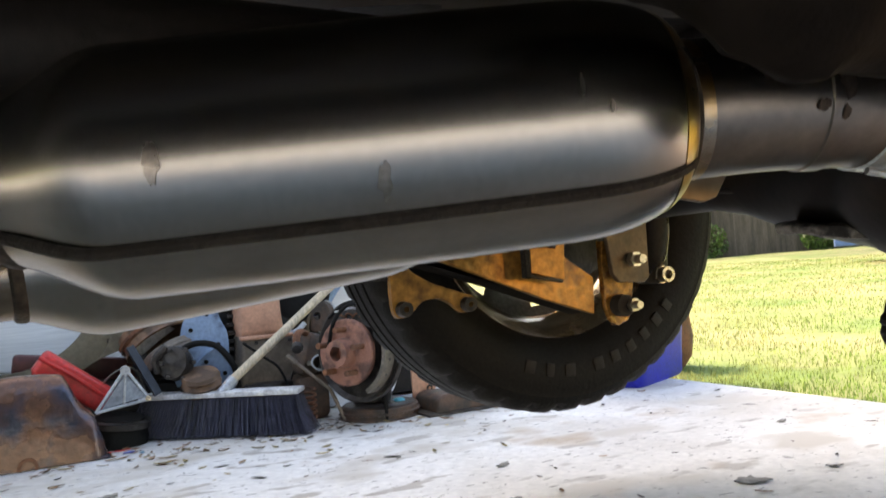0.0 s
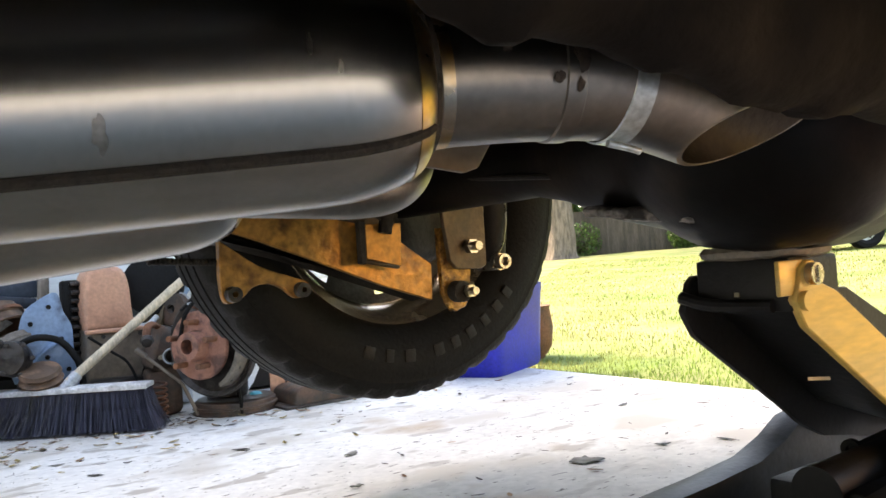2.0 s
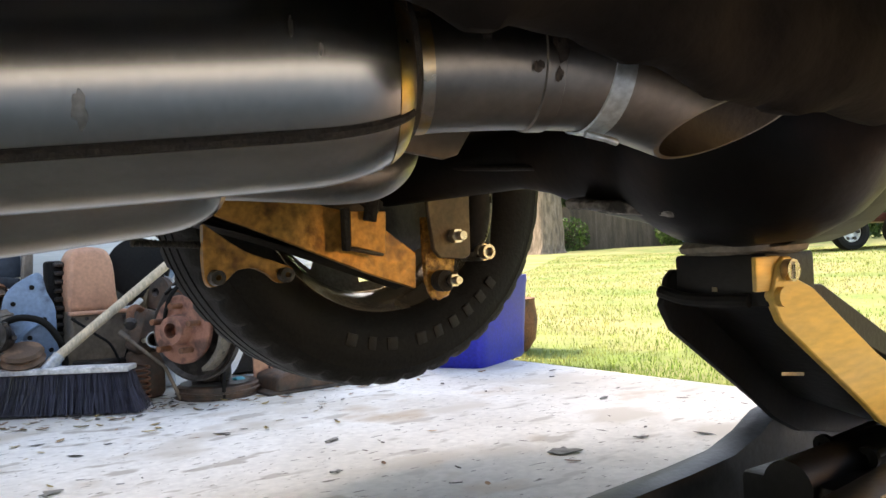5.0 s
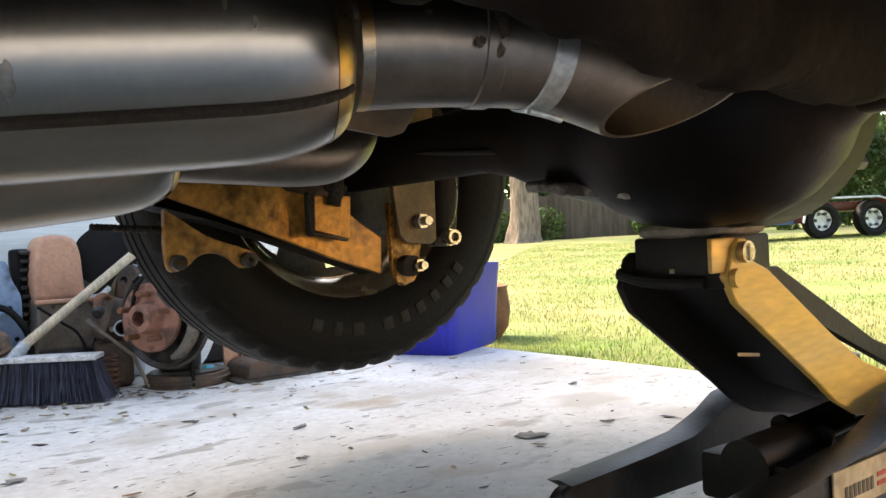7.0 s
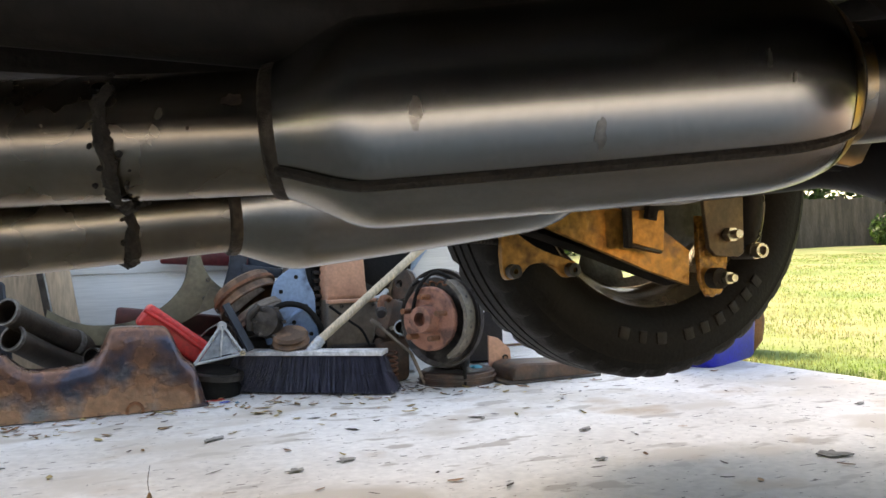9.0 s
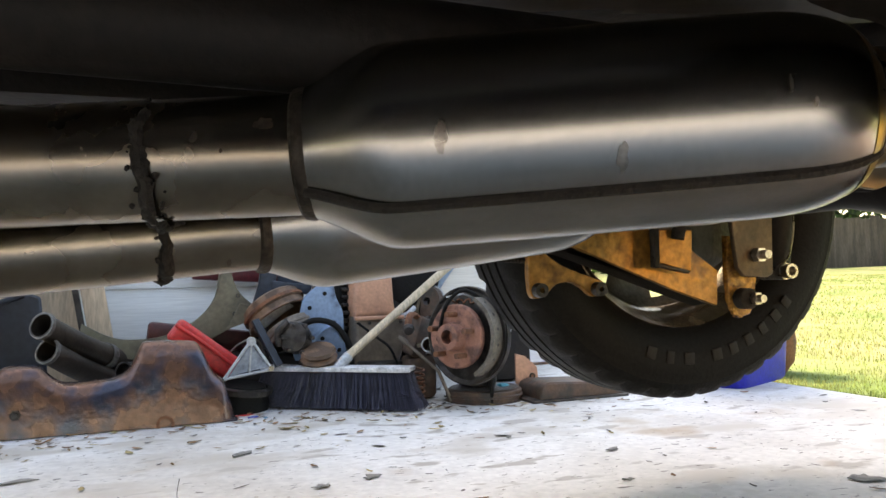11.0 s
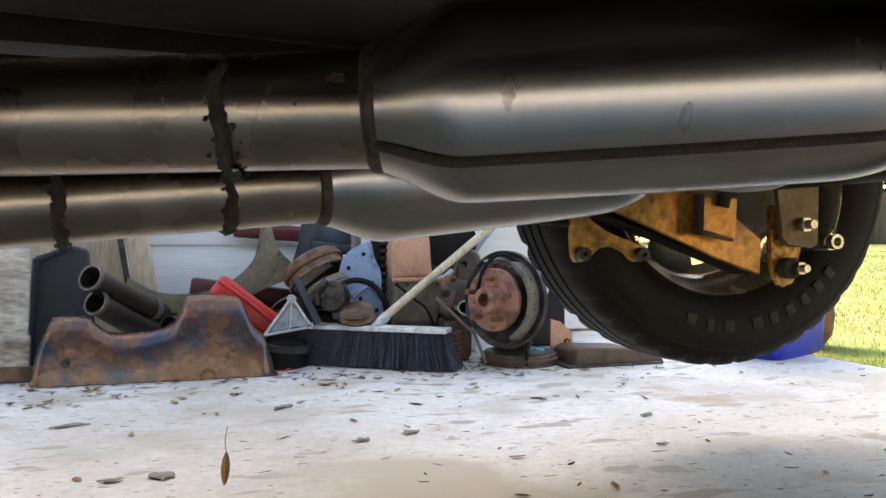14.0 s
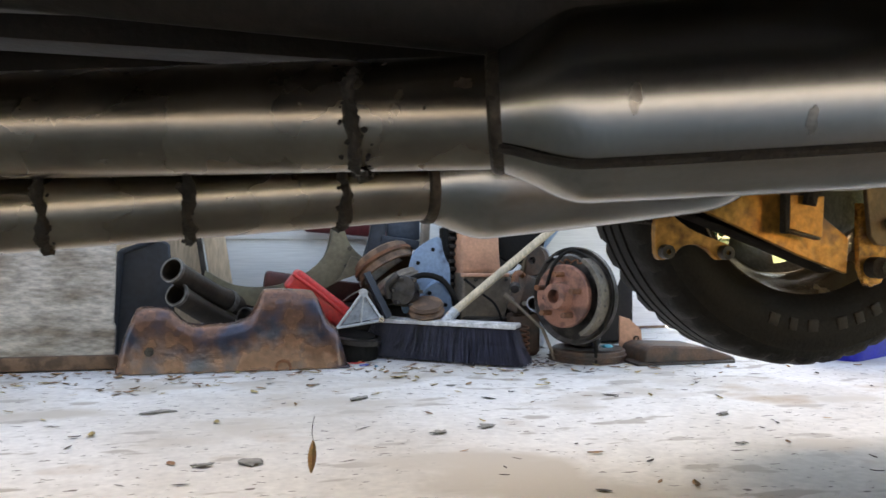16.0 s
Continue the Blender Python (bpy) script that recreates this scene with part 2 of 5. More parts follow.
# ---- building helpers; all shapes are given in (u, v, z) ----
BASE = {}


def thing(name, base, label, category, group="", kind=""):
    ob = new(name)
    ob.matrix_world = Matrix.Translation(wp(*base)) @ RZ
    ob.empty_display_size = 0.1
    BASE[ob] = Vector(base)
    return tagged(ob, label, category, group, kind)


def mesh_of(name, bm, material, smooth=True, angle=35):
    bmesh.ops.recalc_face_normals(bm, faces=bm.faces)
    me = bpy.data.meshes.new(name)
    bm.to_mesh(me)
    bm.free()
    me.materials.append(material)
    if smooth:
        me.polygons.foreach_set("use_smooth", [True] * len(me.polygons))
        me.set_sharp_from_angle(angle=radians(angle))
    return me


def part(name, bm, material, parent, label="", smooth=True):
    base = BASE[parent]
    bmesh.ops.translate(bm, vec=-base, verts=bm.verts)
    ob = new(name, mesh_of(name, bm, material, smooth))
    ob.parent = parent
    BASE[ob] = base
    return tagged(ob, label)


def solo(name, bm, material, label, category="", group="", kind="", smooth=True):
    c = sum((v.co for v in bm.verts), Vector()) / len(bm.verts)
    c.z = min(v.co.z for v in bm.verts)
    bmesh.ops.translate(bm, vec=-c, verts=bm.verts)
    ob = new(name, mesh_of(name, bm, material, smooth))
    ob.matrix_world = Matrix.Translation(wp(*c)) @ RZ
    BASE[ob] = c
    return tagged(ob, label, category, group, kind)


def box(c, s, bevel=0.003, rot=(0, 0, 0), seg=2):
    bm = bmesh.new()
    bmesh.ops.create_cube(bm, size=1)
    bmesh.ops.scale(bm, vec=s, verts=bm.verts)
    if bevel:
        bmesh.ops.bevel(bm, geom=bm.edges[:], offset=bevel, segments=seg, affect="EDGES", profile=0.5)
    bmesh.ops.transform(bm, matrix=pose(*c, *rot), verts=bm.verts)
    return bm


def merge(*bms):
    out = bms[0]
    for b in bms[1:]:
        me = bpy.data.meshes.new("tmp")
        b.to_mesh(me)
        b.free()
        out.from_mesh(me)
        bpy.data.meshes.remove(me)
    return out


def spline(pts, n):
    """A smooth line through points."""
    pts = [Vector(p) for p in pts]
    ext = [2 * pts[0] - pts[1], *pts, 2 * pts[-1] - pts[-2]]
    out = []
    for i in range(1, len(ext) - 2):
        a, b, c, d = ext[i - 1:i + 3]
        for k in range(n):
            t = k / n
            out.append(0.5 * (2 * b + (c - a) * t + (2 * a - 5 * b + 4 * c - d) * t * t + (3 * b - a - 3 * c + d) * t ** 3))
    return out + [pts[-1]]


def sweep(line, radii, seg=24, caps=True, squash=None):
    """A tube along a line; radii one number or one per point."""
    line = [Vector(p) for p in line]
    if not hasattr(radii, "__len__"):
        radii = [radii] * len(line)
    bm = bmesh.new()
    rings, side = [], None
    for i, p in enumerate(line):
        d = (line[min(i + 1, len(line) - 1)] - line[max(i - 1, 0)]).normalized()
        if side is None:
            side = d.cross(Vector((0, 0, 1)) if abs(d.z) < 0.9 else Vector((1, 0, 0))).normalized()
        side = (side - d * side.dot(d)).normalized()
        up = side.cross(d)
        sq = squash or (1, 1)
        rings.append([bm.verts.new(p + radii[i] * (sq[0] * side * math.cos(a) + sq[1] * up * math.sin(a))) for a in (2 * math.pi * k / seg for k in range(seg))])
    for a, b in zip(rings, rings[1:]):
        for k in range(seg):
            bm.faces.new((a[k], a[(k + 1) % seg], b[(k + 1) % seg], b[k]))
    if caps:
        bm.faces.new(rings[0][::-1])
        bm.faces.new(rings[-1])
    return bm


def hollow(line, r, wall=0.003, seg=24):
    """An open tube with a wall."""
    line = [Vector(p) for p in line]
    back = line[::-1]
    bm = sweep(line, r, seg, False)
    inner = sweep(line, r - wall, seg, False)
    bmesh.ops.reverse_faces(inner, faces=inner.faces)
    n = len(line) * seg
    bm = merge(bm, inner)
    bm.verts.ensure_lookup_table()
    for start in (0, n - seg):
        for k in range(seg):
            a, b = start + k, start + (k + 1) % seg
            bm.faces.new((bm.verts[a], bm.verts[b], bm.verts[n + b], bm.verts[n + a]))
    return bm


def lathe(profile, centre, axis, seg=48, closed=False):
    """Profile of (radius, along) turned round an axis."""
    bm = bmesh.new()
    axis = Vector(axis).normalized()
    s = axis.cross(Vector((0, 0, 1)) if abs(axis.z) < 0.9 else Vector((1, 0, 0))).normalized()
    t = s.cross(axis)
    rings = []
    for r, h in profile:
        rings.append([bm.verts.new(Vector(centre) + axis * h + max(r, 1e-5) * (s * math.cos(a) + t * math.sin(a))) for a in (2 * math.pi * k / seg for k in range(seg))])
    pairs = list(zip(rings, rings[1:])) + ([(rings[-1], rings[0])] if closed else [])
    for a, b in pairs:
        for k in range(seg):
            bm.faces.new((a[k], a[(k + 1) % seg], b[(k + 1) % seg], b[k]))
    bmesh.ops.remove_doubles(bm, verts=bm.verts, dist=2e-5)
    return bm


def plate(outline, v, thick, bevel=0.0015, holes=()):
    """A sheet cut in the (u, z) plane, from v to v + thick."""
    bm = bmesh.new()
    f = bm.faces.new([bm.verts.new((u, v, z)) for u, z in outline])
    r = bmesh.ops.extrude_face_region(bm, geom=[f])
    bmesh.ops.translate(bm, vec=(0, thick, 0), verts=[e for e in r["geom"] if isinstance(e, bmesh.types.BMVert)])
    if bevel:
        bmesh.ops.bevel(bm, geom=bm.edges[:], offset=bevel, segments=1, affect="EDGES")
    return bm


def pressing(pts, v, depth, r, lean=0.0):
    """A block cut to an outline in the (u, z) plane with rounded front and back edges."""
    bm = bmesh.new()
    n = len(pts)
    area = sum(pts[i][0] * pts[(i + 1) % n][1] - pts[(i + 1) % n][0] * pts[i][1] for i in range(n))
    turn = 1 if area > 0 else -1
    nor = []
    for i in range(n):
        a, b = Vector(pts[i - 1]), Vector(pts[(i + 1) % n])
        d = (b - a).normalized()
        nor.append(Vector((-d.y, d.x)) * turn)
    rings = []
    steps = [(1.0, 0.0), (0.62, 0.08), (0.3, 0.3), (0.08, 0.62), (0.0, 1.0)]
    for off, k in [(o, v + k * r) for o, k in steps] + [(o, v + depth - k * r) for o, k in steps[::-1]]:
        rings.append([bm.verts.new((pts[i][0] + nor[i].x * off * r, k, pts[i][1] + nor[i].y * off * r)) for i in range(n)])
    for p, q in zip(rings, rings[1:]):
        for i in range(n):
            bm.faces.new((p[i], p[(i + 1) % n], q[(i + 1) % n], q[i]))
    caps = [bm.faces.new(rings[0]), bm.faces.new(rings[-1])]
    bmesh.ops.triangulate(bm, faces=caps, ngon_method="EAR_CLIP")
    return bm


def outline(pts, n=4):
    return [(p.x, p.y) for p in spline([(a, b, 0) for a, b in pts], n)]


def rod(a, b, r, seg=12):
    return sweep([a, b], r, seg)


def bolt(c, r, length, axis=(0, -1, 0)):
    """A hexagon head with a threaded end on it."""
    a = Vector(axis)
    head = sweep([Vector(c), Vector(c) + a * length * 0.45], r, 6)
    end = sweep([Vector(c) + a * length * 0.4, Vector(c) + a * length], r * 0.58, 12)
    return merge(head, end)


def jitter(bm, amount, scale=30.0):
    for v in bm.verts:
        v.co += amount * noise.noise_vector(v.co * scale)
    return bm


# ---- setting ----
def ground_height(u, v):
    d = max(0.0, u - 2.2)
    return -0.035 + 0.020 * min(d, 26) + 0.012 * noise.noise(Vector((u * 0.8, v * 0.8, 0))) * min(1, d)


def build_ground():
    bm = bmesh.new()
    us = [-400, -60, -12, 0, 1.5, 2.1] + [2.2 + 0.25 * i for i in range(40)] + [13 + 1.5 * i for i in range(16)] + [60, 120, 400]
    vs = [-400, -60, -12] + [-8 + 0.5 * i for i in range(48)] + [17 + 2 * i for i in range(8)] + [60, 120, 400]
    grid = [[bm.verts.new((u, v, ground_height(u, v))) for v in vs] for u in us]
    for a, b in zip(grid, grid[1:]):
        for k in range(len(vs) - 1):
            bm.faces.new((a[k], b[k], b[k + 1], a[k + 1]))
    solo("ground", bm, lawn, "sunlit yellow-green lawn with dry patches", "lawn", kind="structure")


build_ground()
# slab runs on out of view, extended so the mufflers mirror concrete, not lawn
solo("pavement", box((-5.9, -6.4, -0.06), (16.2, 19.2, 0.12), 0.012), concrete_m, "pale worn concrete slab with dark flecks and stains", "concrete", kind="structure")


def build_grass():
    rng = random.Random(3)
    verts, faces = [], []
    def blade(u, v, h, w):
        z, a, b = ground_height(u, v) - 0.005, rng.uniform(0, 6.28), rng.gauss(0, 0.45)
        du, dv = math.cos(a) * w, math.sin(a) * w
        lu, lv = math.sin(a) * h * b, -math.cos(a) * h * b
        i = len(verts)
        verts.extend([(u - du, v - dv, z), (u + du, v + dv, z), (u + lu * 0.4 + du * 0.7, v + lv * 0.4 + dv * 0.7, z + h * 0.6), (u + lu * 0.4 - du * 0.7, v + lv * 0.4 - dv * 0.7, z + h * 0.6), (u + lu, v + lv, z + h)])
        faces.extend([(i, i + 1, i + 2, i + 3), (i + 3, i + 2, i + 4)])
    for k in range(80000):
        d = rng.random() ** 2.0
        u = 2.19 + d * 12
        v = rng.uniform(-0.2 - d * 1, 3.2 + d * 11)
        if noise.noise(Vector((u * 1.3, v * 1.3, 4))) < -0.28 and rng.random() < 0.8:
            continue
        s = 1 + d * 2.2
        blade(u + rng.uniform(0, .03), v, rng.uniform(0.008, 0.028) * (1 + 0.4 * d), rng.uniform(0.0012, 0.0024) * s)
    me = bpy.data.meshes.new("grass")
    me.from_pydata([tuple(RZ @ Vector(p)) for p in verts], [], faces)
    me.materials.append(grass_blade)
    tagged(new("grass", me), "short yellow-green grass blades along the slab", "grass", kind="stuff")


build_grass()


# the house wall behind the heap: sheathing and lap siding boards
def build_wall():
    wall = thing("wall_house", (0.4, 3.0, 0), "house wall of weathered white lap siding", "wall", kind="structure")
    part("wall_core", box((-1.0, 3.07, 1.08), (5.8, 0.12, 2.16), 0.0), stud_m, wall, smooth=False)
    for i in range(12):
        bm = box((-1.0, 2.998 - 0.004, 0.02 + 0.18 * i + 0.09), (5.8, 0.012, 0.195), 0.002, (-3.2, 0, 0))
        part("siding_board", bm, siding_m, wall)


build_wall()


# ---- the truck ----
truck = thing("pickup_truck", (1.05, 0.37, 0.16), "underside of an old pickup truck raised on a jack", "truck")

# body shell: floor, bed sides, near sill
bm = box((-1.7, 0.37, 0.74), (7.0, 1.66, 0.16), 0.02)
part("floor_pan", bm, under, truck, "dark oily floor pan")
# side panels are unseen; the near one hangs low to cut light from outside
for v, low, high in ((-0.50, 0.434, 0.92), (1.24, 0.54, 0.84)):
    part("bed_side", box((-1.7, v, (high + low) / 2), (7.1, 0.06, high - low), 0.02), under, truck, "dark painted side panel")
for i in range(9):
    part("floor_rib", box((-1.6 + 0.42 * i, 0.37, 0.648), (0.09, 1.5, 0.035), 0.012), under, truck)
part("frame_rail", merge(box((-0.15, 0.86, 0.66), (3.9, 0.07, 0.12), 0.008)), under, truck)
part("frame_rail", merge(box((-0.15, -0.12, 0.64), (3.9, 0.07, 0.15), 0.008)), under, truck)
# added plate out of view, keeps the work light off shield and tail pipe
part("spring_hanger_or_light_block", plate([(1.14, 0.60), (1.64, 0.60), (1.58, 0.470), (1.48, 0.450), (1.24, 0.450), (1.17, 0.475)], -0.145, 0.05, 0.004), under, truck, "dark steel plate out of view, added to block the lamp")
# heat shield over the near exhaust
bm = sweep(spline([(-0.9, 0.62, 0.66), (-0.2, 0.52, 0.645), (0.0, 0.46, 0.66), (0.5, 0.30, 0.67), (0.9, 0.24, 0.68)], 8), 0.11, 20, True, (2.3, 0.55))
part("heat_shield", jitter(bm, 0.014, 7), pan, truck, "dented dusty heat shield")
# lumpy dented shield hanging over the tail pipe
line = [(0.425, 0.16, 0.582), (0.455, 0.145, 0.578), (0.50, 0.130, 0.574), (0.56, 0.122, 0.571), (0.61, 0.120, 0.566), (0.66, 0.118, 0.557), (0.71, 0.116, 0.551), (0.77, 0.116, 0.549), (0.85, 0.116, 0.550), (0.95, 0.116, 0.555), (1.10, 0.116, 0.568), (1.35, 0.116, 0.59)]
bm = sweep(spline(line, 5), 0.060, 28, True, (0.72, 1.45))
for v in bm.verts:
    k = min(1.0, max(0.0, (v.co.x - 0.42) / 0.09)) ** 0.5
    v.co.z = 0.60 + (v.co.z - 0.60) * (0.35 + 0.65 * k)
part("dented_shield", jitter(jitter(bm, 0.009, 18), 0.004, 50), pan_dark, truck, "dented dusty shield above the tail pipe")
part("prop_shaft", rod((-1.8, 0.37, 0.60), (0.95, 0.37, 0.53), 0.035, 20), under, truck)

# axle
AX = 1.05
prof = [(0.045, -0.95), (0.045, -0.215), (0.062, -0.192), (0.092, -0.172), (0.118, -0.142), (0.134, -0.105), (0.140, -0.04), (0.133, 0.022), (0.114, 0.056), (0.106, 0.09), (0.090, 0.155), (0.060, 0.235), (0.047, 0.30), (0.045, 0.66)]
bm = lathe(prof, (AX, 0.40, 0.52), (0, 1, 0), 40)
part("axle_housing", jitter(bm, 0.002, 20), axle_m, truck, "greasy black axle housing")
# crusted ledge and brake pipe on the axle
bm = box((0.985, 0.455, 0.428), (0.05, 0.15, 0.012), 0.004, (9, 0, 0))
bmesh.ops.subdivide_edges(bm, edges=bm.edges[:], cuts=3, use_grid_fill=True)
part("axle_ledge", jitter(jitter(bm, 0.007, 40), 0.003, 110), dusty_crust, truck, "dusty crusted ledge below the axle")
part("brake_pipe", sweep(spline([(0.99, 0.20, 0.535), (0.985, 0.36, 0.50), (0.99, 0.52, 0.485), (1.0, 0.70, 0.50), (1.02, 0.95, 0.53)], 6), 0.004, 8), under, truck)
part("brake_line", sweep(spline([(1.200, 0.965, 0.56), (1.2005, 0.96, 0.491), (1.2003, 0.96, 0.456), (1.189, 0.96, 0.417), (1.175, 0.962, 0.398)], 6), 0.0016, 6), zinc, truck, "thin bright wire loop")
part("threaded_rod", lathe([(0.0, 0.0)] + [(0.0045 + 0.0015 * (i % 2), 0.003 * i) for i in range(36)] + [(0.0, 0.108)], (0.598, 1.0, 0.4217), (0.998, 0, -0.063), 10), crud, truck)
bm = lathe([(0.0, -0.02), (0.09, -0.018), (0.125, 0.0), (0.135, 0.02), (0.137, 0.11)], (AX + 0.14, 0.36, 0.515), (-1, 0, 0), 32)
part("differential_cover", bm, axle_m, truck, "greasy rounded differential cover")
for k in range(10):
    a = 2 * math.pi * k / 10
    part("cover_bolt", sweep([(AX + 0.13, 0.36 + 0.122 * math.cos(a), 0.515 + 0.122 * math.sin(a)), (AX + 0.15, 0.36 + 0.122 * math.cos(a), 0.515 + 0.122 * math.sin(a))], 0.008, 6), iron, truck)

# wheel
WC = (1.057, 1.069, 0.530)
bm = lathe([(0.0, 0.10), (0.06, 0.095), (0.075, 0.11), (0.150, 0.125), (0.188, 0.112), (0.205, 0.10), (0.222, 0.10), (0.222, 0.112), (0.205, 0.115), (0.188, 0.126), (0.150, 0.14), (0.0, 0.13)], WC, (0, 1, 0), 48)
gone = []
for f in bm.faces:
    c = f.calc_center_median() - Vector(WC)
    k = int((math.atan2(c.z, c.x) + math.pi) / (2 * math.pi) * 48)
    if 0.16 < math.hypot(c.x, c.z) < 0.18 and k % 6 < 2:
        gone.append(f)
bmesh.ops.delete(bm, geom=gone, context="FACES")
wheel = part("wheel", bm, alloy, truck, "steel wheel disc with vent slots")
bm = lathe([(0.246, 0.022), (0.240, 0.018), (0.232, 0.03), (0.222, 0.04), (0.208, 0.07), (0.205, 0.11), (0.222, 0.13), (0.235, 0.15), (0.240, 0.15), (0.226, 0.125), (0.212, 0.11), (0.216, 0.07), (0.232, 0.045), (0.246, 0.034)], WC, (0, 1, 0), 72, True)
part("rim", bm, rim_lip, wheel, "steel rim lip with golden light in its colour")
SEG = 168
tyre_prof = [(0.240, 0.032), (0.250, 0.014), (0.268, 0.000), (0.290, -0.010), (0.312, -0.012), (0.328, -0.010), (0.338, -0.006), (0.341, -0.0065), (0.352, -0.001), (0.360, 0.006), (0.366, 0.014), (0.369, 0.024)]
tread = [(0.370, 0.030), (0.370, 0.052), (0.363, 0.054), (0.363, 0.059), (0.370, 0.061), (0.371, 0.084), (0.364, 0.086), (0.364, 0.091), (0.371, 0.093), (0.370, 0.116), (0.363, 0.118), (0.363, 0.123), (0.370, 0.125), (0.369, 0.148)]
side2 = [(r, 0.172 - h) for r, h in tyre_prof[::-1]]
bm = lathe([(r if r < 0.26 else r * 1.018, h) for r, h in tyre_prof + tread + side2], (WC[0], WC[1], WC[2] + 0.007), (0, 1, 0), SEG)
# shoulder notches between the tread blocks
for v in bm.verts:
    rel = v.co - Vector((WC[0], WC[1], WC[2] + 0.007))
    r = math.hypot(rel.x, rel.z)
    k = round(math.atan2(rel.z, rel.x) / (2 * math.pi / SEG)) % SEG
    near, far = rel.y < 0.035, rel.y > 0.14
    if (near or far) and r > 0.360 and k % 4 == 0:
        s = (r - 0.008) / r
        v.co.x, v.co.z = WC[0] + rel.x * s, WC[2] + 0.007 + rel.z * s
tyre = part("tyre", bm, rubber, wheel, "worn black tyre with raised lettering blocks")
# plain raised blocks where the tyre carries its maker's lettering
for ang, wid in ((-108, 0.021), (-100, 0.016), (-92, 0.022), (-80, 0.022), (-72.5, 0.019), (-65, 0.020), (-57.5, 0.018), (-50, 0.020), (-43, 0.018)):
    a = radians(ang)
    c = Vector((WC[0] + 0.294 * math.cos(a), WC[1] - 0.0112, WC[2] + 0.294 * math.sin(a)))
    bm = box((0, 0, 0), (wid, 0.0030, 0.022), 0.0015)
    bmesh.ops.transform(bm, matrix=Matrix.Translation(c) @ Matrix.Rotation(-(a + math.pi / 2), 4, "Y"), verts=bm.verts)
    part("raised_block", bm, letter_m, wheel)
part("brake_drum", lathe([(0.0, 0.0), (0.13, 0.0), (0.145, 0.01), (0.145, 0.06), (0.0, 0.06)], (WC[0], 1.06, WC[2]), (0, 1, 0), 40), iron, truck, "dark brake backing plate")

# opposite wheel, out of view, added to block light towards axle and jack
other = part("wheel", lathe([(0.0, -0.03), (0.15, -0.02), (0.205, 0.0), (0.235, -0.05), (0.24, -0.06), (0.235, -0.07)], (WC[0], -0.36, WC[2]), (0, 1, 0), 40), alloy, truck)
part("tyre", lathe([(r, -h) for r, h in tyre_prof + tread + side2], (WC[0], -0.33, WC[2]), (0, 1, 0), 72), rubber, other)

# spring plates and shock mount; the amber colour carries warm light
arm = plate([(0.66, 0.545), (0.80, 0.525), (0.885, 0.470), (0.915, 0.465), (0.935, 0.452), (0.985, 0.440), (1.055, 0.392), (1.052, 0.332), (0.96, 0.362), (0.85, 0.405), (0.762, 0.440), (0.66, 0.475)], 0.985, 0.012)
part("spring_arm", jitter(arm, 0.001, 60), amber, truck, "steel spring plate coloured amber for the warm light")
for i in range(4):
    line = spline([(0.45, 1.045, 0.50 + 0.008 * i), (0.75, 1.045, 0.435 + 0.009 * i), (1.05, 1.045, 0.335 + 0.012 * i)], 8)
    part("spring_leaf", sweep(line, 0.03, 4, True, (1.0, 0.16)), under, truck)
bm = plate(outline([(0.694, 0.445), (0.750, 0.407), (0.797, 0.389), (0.829, 0.377), (0.826, 0.362), (0.806, 0.355), (0.788, 0.370), (0.766, 0.379), (0.741, 0.376), (0.722, 0.361), (0.703, 0.355), (0.694, 0.368), (0.692, 0.410)], 3), 0.985, 0.014)
part("spring_hanger_or_light_block", jitter(bm, 0.001, 60), amber, truck, "hanger coloured amber for the warm light, with a scalloped lower edge")
for u, z in ((0.708, 0.368), (0.814, 0.367)):
    part("bush", lathe([(0.004, -0.02), (0.011, -0.02), (0.012, 0.012)], (u, 0.99, z), (0, 1, 0), 16), iron, truck)
bm = merge(plate([(0.915, 0.460), (0.981, 0.460), (0.977, 0.391), (0.914, 0.406)], 0.955, 0.008))
part("u_bolt_plate", bm, amber, truck, "square bracket coloured amber for the warm light")
# dark strips outline the bracket's left and lower edges
part("u_bolt_plate_dark_edge", plate([(0.903, 0.466), (0.914, 0.466), (0.913, 0.398), (0.903, 0.400)], 0.952, 0.014), crud, truck)
part("u_bolt_plate_edge", box((0.943, 0.962, 0.397), (0.062, 0.014, 0.005), 0.001, (0, 12, 0)), iron, truck)
bm = jitter(merge(rod((0.955, 0.945, 0.50), (0.945, 0.948, 0.445), 0.011), box((0.95, 0.95, 0.472), (0.034, 0.014, 0.02), 0.004, (0, 30, 0))), 0.004, 60)
part("grease_lump", bm, crud, truck)
bm = plate([(1.062, 0.62), (1.152, 0.62), (1.148, 0.385), (1.135, 0.378), (1.085, 0.381), (1.072, 0.395), (1.062, 0.47)], 0.955, 0.010)
part("shock_plate", jitter(bm, 0.0006, 60), amber_dark, truck, "brown-coated shock absorber plate")
bm = plate([(1.064, 0.45), (1.126, 0.45), (1.126, 0.40), (1.122, 0.338), (1.108, 0.316), (1.090, 0.309), (1.074, 0.318), (1.066, 0.345)], 0.972, 0.012)
bmesh.ops.subdivide_edges(bm, edges=bm.edges[:], cuts=2)
part("shock_lug", jitter(bm, 0.003, 110), amber_crust, truck, "lumpy lower lug coloured amber for the warm light")
part("plate_bolt", bolt((1.113, 0.955, 0.417), 0.013, 0.028), zinc, truck)
part("lug_boss", rod((1.092, 0.974, 0.343), (1.092, 0.952, 0.343), 0.018, 20), crud, truck)
part("lug_bolt", bolt((1.104, 0.954, 0.343), 0.0115, 0.022), zinc, truck)
